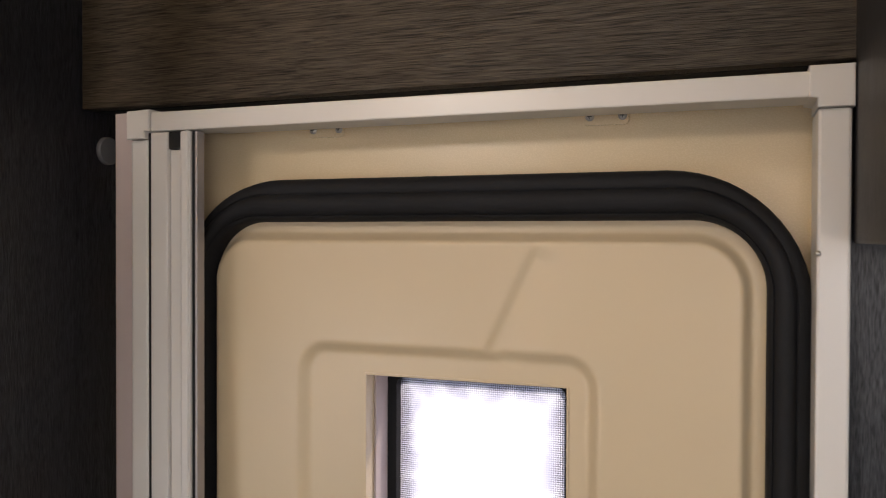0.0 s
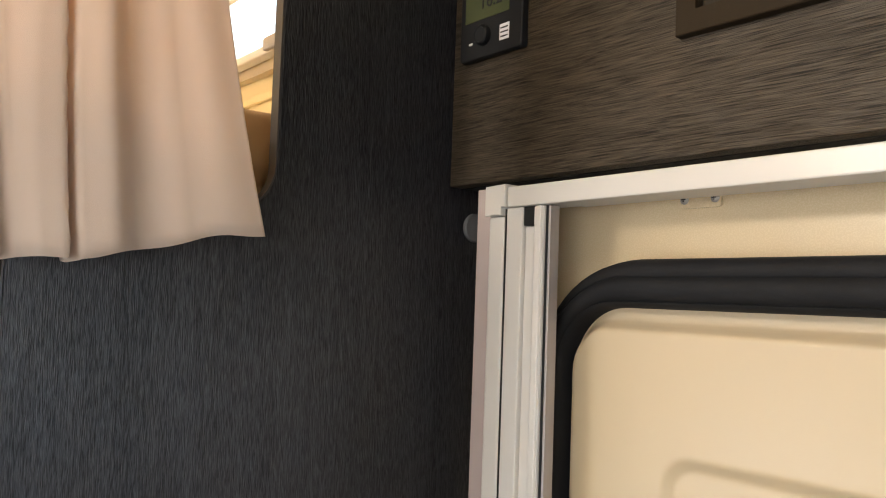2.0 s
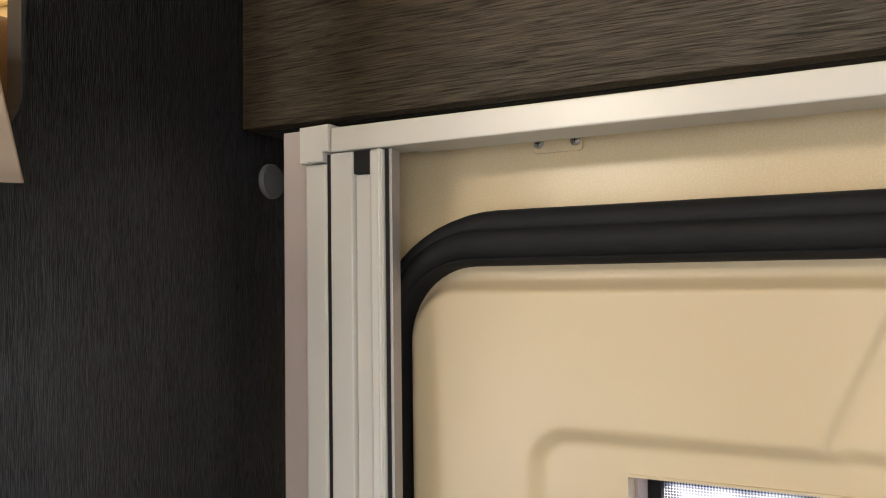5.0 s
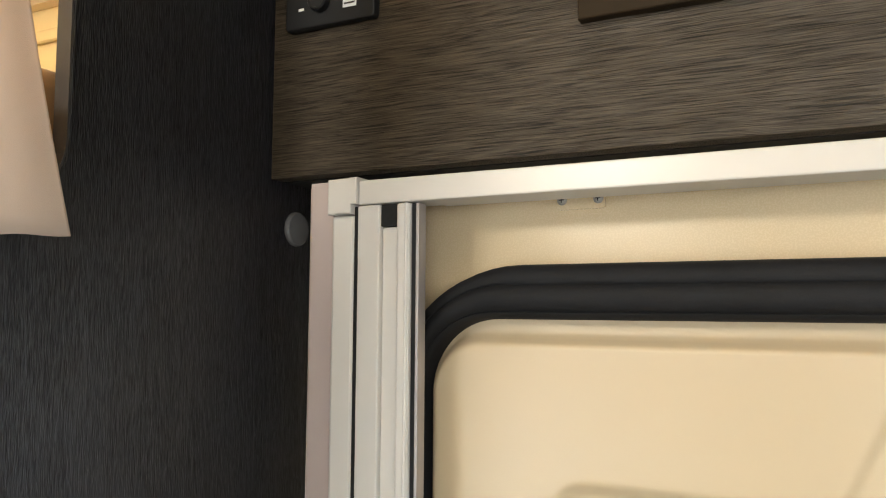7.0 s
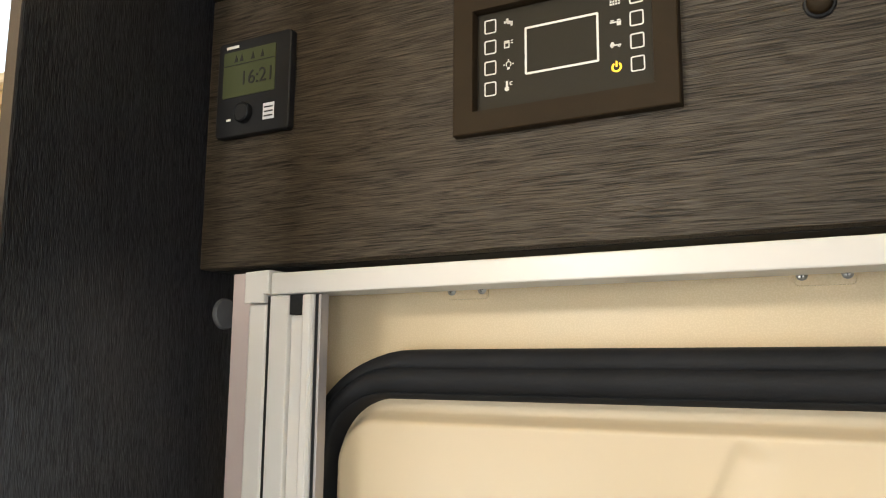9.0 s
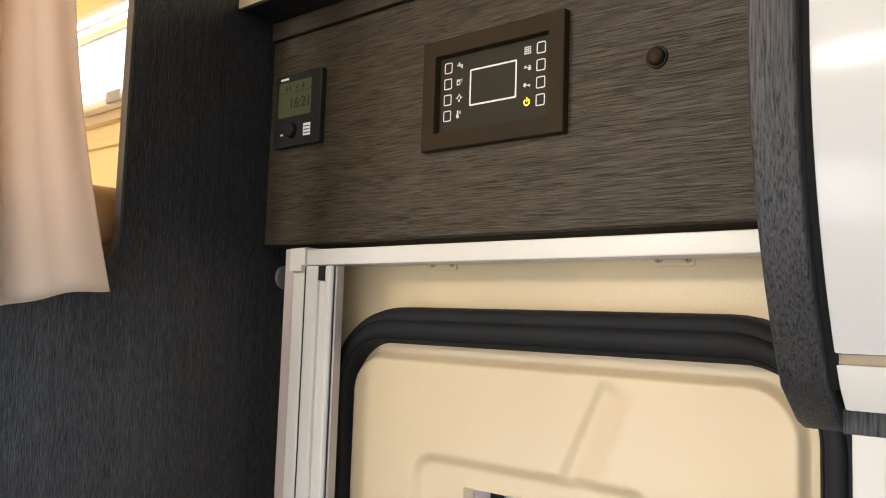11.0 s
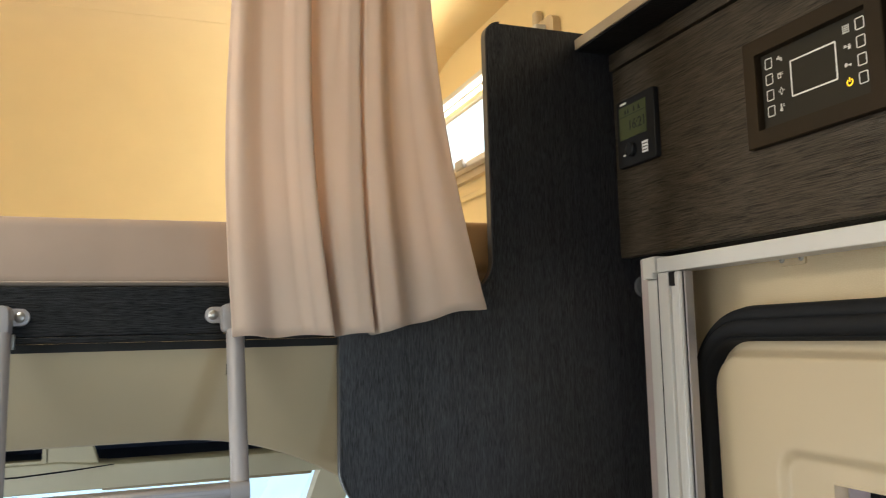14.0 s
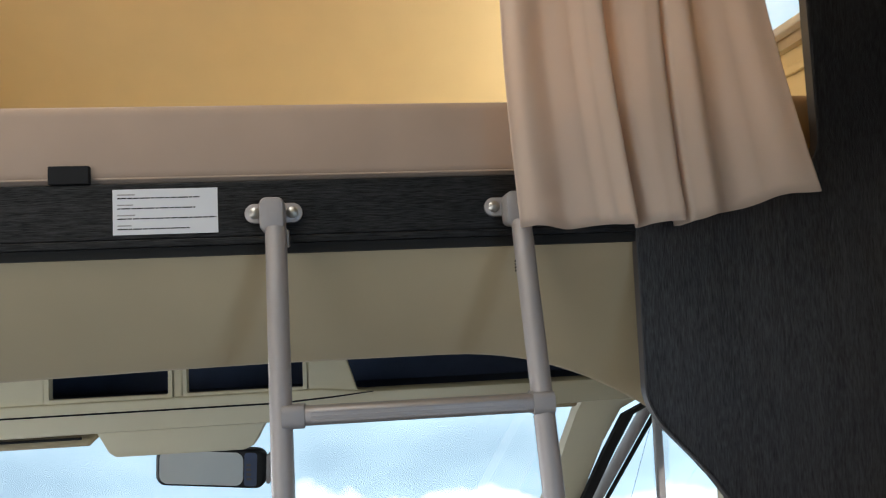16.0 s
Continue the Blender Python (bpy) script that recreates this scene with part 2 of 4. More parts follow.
for dull, level in ((FRAME_BROWN, 0.2), (FACE_GREY, 0.25), (LCD, 0.2), (BLACK, 0.3), (RUBBER, 0.35)):
    dull.node_tree.nodes["Principled BSDF"].inputs["Specular IOR Level"].default_value = level


def mesh_glass(x0, x1, z0, z1):
    """Clear-lit obscured pane with a border of fine black dots that fades inwards."""
    m, b, n, l = base_material("netted_obscure_pane", (0.9, 0.9, 0.92), 0.35)
    co, mp, ck = n.new("ShaderNodeTexCoord"), n.new("ShaderNodeMapping"), n.new("ShaderNodeTexChecker")
    mp.inputs["Rotation"].default_value = (0, radians(45), 0)
    ck.inputs["Scale"].default_value = 620.0
    l.new(co.outputs["Object"], mp.inputs[0])
    l.new(mp.outputs[0], ck.inputs[0])
    xyz, big = n.new("ShaderNodeSeparateXYZ"), n.new("ShaderNodeTexNoise")
    big.inputs["Scale"].default_value, big.inputs["Detail"].default_value = 38, 6
    l.new(co.outputs["Object"], xyz.inputs[0])
    l.new(co.outputs["Object"], big.inputs["Vector"])

    def calc(op, a, k):
        q = n.new("ShaderNodeMath")
        q.operation = op
        for i, v in enumerate((a, k)):
            if isinstance(v, float):
                q.inputs[i].default_value = v
            else:
                l.new(v, q.inputs[i])
        return q.outputs[0]

    edge = calc("MINIMUM", calc("MINIMUM", calc("SUBTRACT", xyz.outputs[0], x0), calc("SUBTRACT", x1, xyz.outputs[0])),
                calc("MINIMUM", calc("SUBTRACT", xyz.outputs[2], z0), calc("SUBTRACT", z1, xyz.outputs[2])))
    edge = calc("ADD", edge, calc("MULTIPLY", big.outputs[0], 0.012))
    fade = n.new("ShaderNodeMapRange")
    fade.inputs["From Min"].default_value, fade.inputs["From Max"].default_value = 0.014, 0.030
    l.new(edge, fade.inputs[0])
    dots = n.new("ShaderNodeMixRGB")
    dots.inputs[1].default_value = (0.10, 0.10, 0.115, 1)
    haze = n.new("ShaderNodeValToRGB")
    haze.color_ramp.elements[0].position, haze.color_ramp.elements[1].position = 0.42, 0.62
    haze.color_ramp.elements[0].color, haze.color_ramp.elements[1].color = (0.66, 0.66, 0.77, 1), (0.84, 0.83, 0.91, 1)
    l.new(big.outputs[0], haze.inputs[0])
    l.new(haze.outputs[0], dots.inputs[2])
    l.new(calc("MAXIMUM", ck.outputs["Fac"], fade.outputs[0]), dots.inputs[0])
    tr, mix, out = n.new("ShaderNodeBsdfTranslucent"), n.new("ShaderNodeMixShader"), n["Material Output"]
    l.new(dots.outputs[0], tr.inputs[0])
    l.new(dots.outputs[0], b.inputs["Base Color"])
    mix.inputs[0].default_value = 0.92
    l.new(b.outputs[0], mix.inputs[1])
    l.new(tr.outputs[0], mix.inputs[2])
    l.new(mix.outputs[0], out.inputs[0])
    return m


NET_PANE = mesh_glass(-0.196, -0.012, 1.128, 1.472)


# ---- building helpers ----
def thing(name, base, label, category, group="", kind=""):
    e = new(name)
    e.empty_display_size = 0.05
    e.location = base
    bpy.context.view_layer.update()
    return tagged(e, label, category, group, kind)


def part(name, bm, material, parent=None, label="", smooth=None):
    me = bpy.data.meshes.new(name)
    bmesh.ops.recalc_face_normals(bm, faces=bm.faces)
    bm.to_mesh(me)
    bm.free()
    me.materials.append(material)
    ob = new(name, me)
    if smooth is not None:
        for p in me.polygons:
            p.use_smooth = True
        me.set_sharp_from_angle(angle=radians(smooth))
    if parent is not None:
        ob.parent = parent
        if parent.type == "EMPTY":
            ob.matrix_parent_inverse = Matrix.Translation(-parent.location)
    if label:
        tagged(ob, label)
    return ob


def box(x0, x1, y0, y1, z0, z1, bevel=0.0, bm=None, segments=2):
    bm = bm or bmesh.new()
    r = bmesh.ops.create_cube(bm, size=1, matrix=Matrix.Translation(((x0 + x1) / 2, (y0 + y1) / 2, (z0 + z1) / 2)) @ Matrix.Diagonal((x1 - x0, y1 - y0, z1 - z0, 1)))
    if bevel:
        edges = list({e for v in r["verts"] for e in v.link_edges})
        bmesh.ops.bevel(bm, geom=edges, offset=bevel, segments=segments, affect="EDGES", profile=0.5)
    return bm


def slab(outline, axis, lo, hi, bevel=0.0, segments=2, bm=None):
    """A flat plate: outline in the two other axes, between lo and hi on axis."""
    bm = bm or bmesh.new()
    def at(p, d):
        q = list(p)
        q.insert(axis, d)
        return q
    f = bm.faces.new([bm.verts.new(at(p, lo)) for p in outline])
    r = bmesh.ops.extrude_face_region(bm, geom=[f])
    vs = [v for v in r["geom"] if isinstance(v, bmesh.types.BMVert)]
    d = [0, 0, 0]
    d[axis] = hi - lo
    bmesh.ops.translate(bm, verts=vs, vec=d)
    bmesh.ops.recalc_face_normals(bm, faces=bm.faces)
    if bevel:
        edges = [e for e in bm.edges if e.is_manifold and abs(e.calc_face_angle()) > 1.2 and abs((e.verts[0].co - e.verts[1].co)[axis]) < 1e-6]
        bmesh.ops.bevel(bm, geom=edges, offset=bevel, segments=segments, affect="EDGES", profile=0.5)
    return bm


def round_rect(x0, x1, z0, z1, r, n=8):
    out = []
    for cx, cz, a in ((x1 - r, z1 - r, 0), (x0 + r, z1 - r, 90), (x0 + r, z0 + r, 180), (x1 - r, z0 + r, 270)):
        for i in range(n + 1):
            t = radians(a + 90 * i / n)
            out.append((cx + r * math.cos(t), cz + r * math.sin(t)))
    return out


def ring(outer, inner, axis, lo, hi, bm=None):
    """A flat frame between two outlines with the same count."""
    bm = bm or bmesh.new()
    def at(p, d):
        q = list(p)
        q.insert(axis, d)
        return q
    loops = [[bm.verts.new(at(p, d)) for p in o] for o, d in ((outer, lo), (outer, hi), (inner, hi), (inner, lo))]
    n = len(outer)
    for a, b in ((0, 1), (1, 2), (2, 3), (3, 0)):
        for i in range(n):
            j = (i + 1) % n
            bm.faces.new((loops[a][i], loops[a][j], loops[b][j], loops[b][i]))
    return bm


def rod(a, b, r, n=20, bm=None, r2=None):
    bm = bm or bmesh.new()
    a, b = Vector(a), Vector(b)
    m = Matrix.Translation((a + b) / 2) @ (b - a).to_track_quat("Z", "Y").to_matrix().to_4x4()
    bmesh.ops.create_cone(bm, cap_ends=True, segments=n, radius1=r, radius2=r if r2 is None else r2, depth=(b - a).length, matrix=m)
    return bm


def lathe(profile, centre, direction, n=28):
    """Turns (radius, height) pairs about a direction."""
    bm = bmesh.new()
    m = Matrix.Translation(centre) @ Vector(direction).to_track_quat("Z", "Y").to_matrix().to_4x4()
    rings = []
    for r, h in profile:
        rings.append([bm.verts.new(m @ Vector((r * math.cos(math.tau * i / n), r * math.sin(math.tau * i / n), h))) for i in range(n)])
    for a, b in zip(rings, rings[1:]):
        for i in range(n):
            j = (i + 1) % n
            bm.faces.new((a[i], a[j], b[j], b[i]))
    bm.faces.new(rings[-1])
    bm.faces.new(list(reversed(rings[0])))
    return bm


def smoothstep(a, b, v):
    t = min(max((v - a) / (b - a), 0), 1)
    return t * t * (3 - 2 * t)


def inside_depth(x, z, x0, x1, z0, z1, r):
    """How far (x, z) lies inside a rounded rectangle; negative outside."""
    qx, qz = abs(x - (x0 + x1) / 2) - (x1 - x0) / 2 + r, abs(z - (z0 + z1) / 2) - (z1 - z0) / 2 + r
    return r - math.hypot(max(qx, 0), max(qz, 0)) - min(max(qx, qz), 0)


def sweep_between(inner, outer, profile):
    """A closed frame: profile (share of the way outward, y) between two paths of the same count."""
    bm = bmesh.new()
    rings = [[bm.verts.new((a[0] + o * (b[0] - a[0]), y, a[1] + o * (b[1] - a[1]))) for o, y in profile] for a, b in zip(inner, outer)]
    k = len(profile)
    for i in range(len(rings)):
        a, b = rings[i], rings[(i + 1) % len(rings)]
        for q in range(k):
            w = (q + 1) % k
            bm.faces.new((a[q], a[w], b[w], b[q]))
    return bm


def sweep_frame(path, profile):
    """A closed frame: profile (outward, y) carried round a path of (x, z, nx, nz)."""
    bm = bmesh.new()
    rings = [[bm.verts.new((x + o * nx, y, z + o * nz)) for o, y in profile] for x, z, nx, nz in path]
    k = len(profile)
    for i in range(len(rings)):
        a, b = rings[i], rings[(i + 1) % len(rings)]
        for q in range(k):
            w = (q + 1) % k
            bm.faces.new((a[q], a[w], b[w], b[q]))
    return bm


def frame_path(x0, x1, z0, z1, r, n=14):
    out = []
    for cx, cz, a in ((x1 - r, z1 - r, 0), (x0 + r, z1 - r, 90), (x0 + r, z0 + r, 180), (x1 - r, z0 + r, 270)):
        for i in range(n + 1):
            t = radians(a + 90 * i / n)
            out.append((cx + r * math.cos(t), cz + r * math.sin(t), math.cos(t), math.sin(t)))
    return out


def letters(name, text, size, m, material, parent, depth=0.0002):
    cu = bpy.data.curves.new(name, "FONT")
    cu.body, cu.size, cu.extrude = text, size, depth
    ob = bpy.data.objects.new(name, cu)
    me = bpy.data.meshes.new_from_object(ob)
    bpy.data.objects.remove(ob)
    me.transform(m)
    me.materials.append(material)
    o = new(name, me)
    o.parent = parent
    o.matrix_parent_inverse = Matrix.Translation(-parent.location)
    return o


# ---- the large structure ----
PX = -0.530  # face of the partition
FY = 0.863  # face of the header over the door


# a terrace that falls away in front of the vehicle
g = bmesh.new()
rows = [[g.verts.new((x, y, z)) for y in (-900, -40, -8, 0, 8, 40, 900)] for x, z in ((600, -0.70), (40, -0.70), (4, -0.70), (-2.6, -0.70), (-3.2, -0.85), (-4.5, -1.4), (-900, -450))]
for ra, rb in zip(rows, rows[1:]):
    for q in range(len(ra) - 1):
        g.faces.new((ra[q], ra[q + 1], rb[q + 1], rb[q]))
tagged(part("ground", g, GROUND), "grey asphalt terrace that falls away below the vehicle", "ground", kind="structure")
tagged(part("floor", box(-0.6, 2.6, -1.14, 1.06, -0.04, 0.0), FLOORMAT), "brown vinyl floor of the motorhome", "floor", kind="structure")

ceil = bmesh.new()
box(-2.35, -0.20, -1.14, 1.06, 2.46, 2.50, bm=ceil)
box(0.20, 2.6, -1.14, 1.06, 2.46, 2.50, bm=ceil)
box(-0.20, 0.20, -1.14, -0.45, 2.46, 2.50, bm=ceil)
box(-0.20, 0.20, -0.05, 1.06, 2.46, 2.50, bm=ceil)
tagged(part("ceiling", ceil, LINING), "cream lined ceiling with a square roof hatch", "ceiling", kind="structure")

w = bmesh.new()
box(0.228, 1.0, 0.875, 0.96, 0.0, 2.46, bm=w)
box(2.0, 2.6, 0.875, 0.96, 0.0, 2.46, bm=w)
box(1.0, 2.0, 0.875, 0.96, 0.0, 1.08, bm=w)
box(1.0, 2.0, 0.875, 0.96, 1.62, 2.46, bm=w)
tagged(part("wall_east", w, WOOD_V), "dark wood-grain wall panel beside the entrance", "wall", kind="structure")
w = bmesh.new()
box(-0.60, 0.228, 0.965, 1.06, 1.72, 2.46, bm=w)
box(-0.60, -0.44, 0.965, 1.06, 0.0, 1.72, bm=w)
box(0.212, 0.228, 0.965, 1.06, 0.0, 1.72, bm=w)
box(0.228, 1.0, 0.962, 1.06, 0.0, 2.46, bm=w)
box(2.0, 2.6, 0.962, 1.06, 0.0, 2.46, bm=w)
box(1.0, 2.0, 0.962, 1.06, 0.0, 1.08, bm=w)
box(1.0, 2.0, 0.962, 1.06, 1.62, 2.46, bm=w)
tagged(part("wall_north", w, WALLPLAIN), "outer side wall round the entrance door", "wall", kind="structure")
w = bmesh.new()
box(-0.6, 0.25, -1.14, -1.08, 0.0, 2.46, bm=w)
box(1.55, 2.6, -1.14, -1.08, 0.0, 2.46, bm=w)
box(0.25, 1.55, -1.14, -1.08, 0.0, 1.3, bm=w)
box(0.25, 1.55, -1.14, -1.08, 1.8, 2.46, bm=w)
tagged(part("wall_south", w, WALLPLAIN), "plain beige side wall with a window opening", "wall", kind="structure")
tagged(part("wall_rear", box(2.56, 2.6, -1.08, 0.87, 0.0, 2.46), WALLPLAIN), "plain beige rear wall", "wall", kind="structure")

# alcove shell over the cab
w = bmesh.new()
box(-2.35, -0.60, 1.02, 1.06, 1.60, 2.096, bm=w)
box(-2.35, -0.60, 1.02, 1.06, 2.294, 2.46, bm=w)
box(-2.35, -1.98, 1.02, 1.06, 2.096, 2.294, bm=w)
box(-0.98, -0.60, 1.02, 1.06, 2.096, 2.294, bm=w)
tagged(part("alcove_wall_north", w, LINING), "yellow cream lined alcove side wall with a window", "wall", kind="structure")
w = bmesh.new()
box(-2.35, -0.60, -1.14, -1.10, 1.60, 2.096, bm=w)
box(-2.35, -0.60, -1.14, -1.10, 2.294, 2.46, bm=w)
box(-2.35, -0.98, -1.14, -1.10, 2.096, 2.294, bm=w)
box(-0.62, -0.60, -1.14, -1.10, 2.096, 2.294, bm=w)
tagged(part("alcove_wall_south", w, LINING), "yellow cream lined alcove side wall with an opening", "wall", kind="structure")
w = bmesh.new()
n_s = 24
prof = [(-2.20, 1.60)] + [(-1.55 - 0.65 * math.cos(radians(90 * i / n_s)), 1.74 + 0.719 * math.sin(radians(90 * i / n_s))) for i in range(n_s + 1)]
slab([(x, z) for x, z in prof] + [(-1.55, 2.4595), (-2.35, 2.4595), (-2.35, 1.60)], 1, -1.10, 1.02, bm=w)
tagged(part("alcove_wall_front", w, LINING, smooth=30), "yellow cream padded alcove front wall", "wall", kind="structure")
tagged(part("alcove_base", box(-2.35, -0.60, -1.10, 1.02, 1.60, 1.645), WALLPLAIN), "alcove bed base board", "bed base", kind="structure")


def alcove_window():
    t = thing("alcove_window", (-1.70, 1.02, 2.11), "alcove side window with cream blind rails, bright daylight outside", "window")
    part("window_frame", ring(round_rect(-2.01, -0.955, 2.063, 2.327, 0.02, 4), round_rect(-1.975, -0.985, 2.100, 2.290, 0.02, 4), 1, 1.0, 1.018), CREAM, t)
    for z, nm in ((2.300, "upper_blind_rail"), (2.090, "lower_blind_rail")):
        part(nm, box(-1.98, -0.98, 0.972, 0.998, z - 0.008, z + 0.009, 0.004), WHITE, t)
    for x in (-1.90, -1.66, -1.42, -1.18):
        part("blind_clip", box(x - 0.03, x + 0.03, 0.960, 0.971, 2.081, 2.106, 0.004), GREY_PLASTIC, t)
    p = part("pane", box(-1.978, -0.982, 1.042, 1.046, 2.097, 2.293), GLASS, t)
    p.visible_shadow = False


alcove_window()
tagged(part("wall_trim", box(-2.1, -0.62, 1.008, 1.0195, 2.012, 2.030, 0.005), LINING, smooth=40), "padded ridge along the alcove side wall", "trim", kind="structure")
latch = part("blind_latch", box(-1.053, -1.030, 1.0, 1.018, 2.322, 2.362, 0.005), CREAM)
tagged(latch, "small cream latch on the alcove wall", "latch")


# ---- partition between the entrance and the cab ----
def partition():
    t = thing("partition_panel", (PX, 0.7, 0.0), "tall black wood-grain partition panel with a rounded cut-out", "partition")
    pts = [(0.925, 0.0), (0.925, 2.099)]
    for i in range(7):  # rounded top corner
        a = radians(90 + 90 * i / 6)
        pts.append((0.678 + 0.022 * math.cos(a), 2.077 + 0.022 * math.sin(a)))
    for i in range(9):  # inner fillet of the bed opening
        a = radians(0 - 90 * i / 8)
        pts.append((0.612 + 0.045 * math.cos(a), 1.754 + 0.045 * math.sin(a)))
    pts += [(0.439, 1.709), (0.439, 1.485)]
    for i in range(1, 8):  # sweep away below
        k = i / 7
        pts.append((0.439 + 0.021 * k ** 1.8, 1.485 - 0.046 * k))
    pts += [(0.488, 1.409), (0.507, 1.387), (0.523, 1.365), (0.545, 1.325), (0.575, 1.25), (0.60, 1.0), (0.60, 0.0)]
    bm = slab(pts, 0, -0.013, 0.0, 0.0020)
    for v in bm.verts:
        v.co.x += PX
    part("board", bm, WOOD_V, t)
    # slim edge band along the free edge
    bm = bmesh.new()
    run = pts[2:-2]
    vs = []
    for i, (y, z) in enumerate(run):
        a, b = run[max(i - 1, 0)], run[min(i + 1, len(run) - 1)]
        d = Vector((b[0] - a[0], b[1] - a[1])).normalized()
        ny, nz = d.y, -d.x
        if (ny, nz) == (0, 0):
            ny = -1
        s = -1 if ny > 0 else 1
        ny, nz = s * ny, s * nz
        if abs(ny) < 1e-3:
            ny, nz = 0.0, 1.0
        vs.append([bm.verts.new((PX + dx, y + o * ny, z + o * nz)) for dx, o in ((0.0006, 0.0), (0.0006, 0.0016), (-0.0136, 0.0016), (-0.0136, 0.0))])
    for a, b in zip(vs, vs[1:]):
        for q in range(4):
            bm.faces.new((a[q], a[(q + 1) % 4], b[(q + 1) % 4], b[q]))
    part("edge_band", bm, EDGE, t, "worn grey edge band")


partition()
m = part("magnet_catch", lathe([(0.016, 0.0), (0.016, 0.003), (0.0145, 0.0045), (0.001, 0.005)], (PX + 0.0005, 0.900, 1.7165), (1, 0, 0)), MAGNET, smooth=40)
tagged(m, "round dull grey door catch disc on the black partition", "door catch")


# ---- fascia over the door ----
header = thing("door_header", (-0.15, 0.87, 1.758), "dark brown oak laminate header over the entrance door", "header")
part("fascia", box(PX + 0.001, 0.241, FY, FY + 0.018, 1.758, 2.041, 0.0012), WOOD_H, header)
part("trim_strip", box(PX + 0.001, 0.241, FY - 0.005, FY + 0.018, 2.0425, 2.0675, 0.001), WOOD_H, header)
part("backing", box(PX + 0.002, 0.226, FY + 0.0185, 0.926, 1.7575, 2.066), SHADOW_GAP, header, "black backing board")
shelf = thing("wall_shelf", (-0.15, 0.83, 2.068), "dark wood shelf above the door header with a pale front edge", "shelf")
part("board", box(PX + 0.001, 0.241, 0.8035, FY + 0.018, 2.0685, 2.086, 0.001), WOOD_Y, shelf)
part("front_edge", box(PX + 0.001, 0.241, 0.800, 0.8033, 2.0705, 2.086, 0.001), BEIGE_EDGE, shelf, "pale beige front edge")


# ---- entrance door ----
def door_surround():
    outer = [(-0.452, 1.754), (-0.452, 0.02), (0.2265, 0.02), (0.2265, 1.754)]
    hole = frame_path(-0.403, 0.190, 0.10, 1.658, 0.075)
    bm = bmesh.new()
    n = len(hole)
    big = []
    for x, z, nx, nz in hole:  # the same count on the outer rectangle
        k = 10
        k = min((0.2265 - x) / nx if nx > 1e-6 else k, (-0.452 - x) / nx if nx < -1e-6 else k, (1.754 - z) / nz if nz > 1e-6 else 10, (0.02 - z) / nz if nz < -1e-6 else 10)
        big.append((x + k * nx, z + k * nz))
    for y in (0.930,):
        a = [bm.verts.new((x, y, z)) for x, z, _, _ in hole]
        b = [bm.verts.new((x, y, z)) for x, z in big]
        back = [bm.verts.new((x, 1.0, z)) for x, z, _, _ in hole]
        for i in range(n):
            j = (i + 1) % n
            bm.faces.new((a[i], a[j], b[j], b[i]))
            bm.faces.new((a[i], back[i], back[j], a[j]))
    for sx, sz in ((0, 0), (1, 0), (0, 1), (1, 1)):
        x, z = (0.2265 if sx else -0.452), (1.754 if sz else 0.02)
        near = sorted(range(n), key=lambda i: (big[i][0] - x) ** 2 + (big[i][1] - z) ** 2)
        e1 = [i for i in near if abs(big[i][0] - x) < 1e-5][:1]
        e2 = [i for i in near if abs(big[i][1] - z) < 1e-5][:1]
        if e1 and e2 and e1 != e2:
            ci = [v for v in bm.verts if abs(v.co.x - big[e1[0]][0]) < 1e-6 and abs(v.co.z - big[e1[0]][1]) < 1e-6][:1]
            cj = [v for v in bm.verts if abs(v.co.x - big[e2[0]][0]) < 1e-6 and abs(v.co.z - big[e2[0]][1]) < 1e-6][:1]
            bm.faces.new((ci[0], cj[0], bm.verts.new((x, 0.930, z))))
    tagged(part("door_surround", bm, SURROUND), "cream plastic surround of the entrance door", "door frame", kind="structure")


door_surround()
DX0, DX1, DZ1 = -0.389, 0.169, 1.635
WX0, WX1, WZ0, WZ1 = -0.209, 0.0, 1.12, 1.482


def door_height(x, z):
    """Depth of the moulded inner face of the door."""
    y = 0.9155
    y -= 0.013 * smoothstep(-0.0055, 0.0045, inside_depth(x, z, -0.386, 0.153, 0.16, 1.6185, 0.045))
    y += 0.008 * smoothstep(-0.008, 0.006, inside_depth(x, z, -0.276, 0.022, 1.02, 1.506, 0.026))
    # crease that runs down to the window field
    ax, az, bx, bz = -0.032, 1.613, -0.080, 1.509
    t = ((x - ax) * (bx - ax) + (z - az) * (bz - az)) / ((bx - ax) ** 2 + (bz - az) ** 2)
    if -0.02 < t < 1.02:
        d = ((x - ax) * (az - bz) + (z - az) * (bx - ax)) / math.hypot(bx - ax, bz - az)
        y += 0.0040 * smoothstep(-0.004, 0.006, d) * (1 - smoothstep(0.007, 0.045, d)) * smoothstep(-0.04, 0.12, t) * (1 - smoothstep(0.90, 1.02, t))
    return y


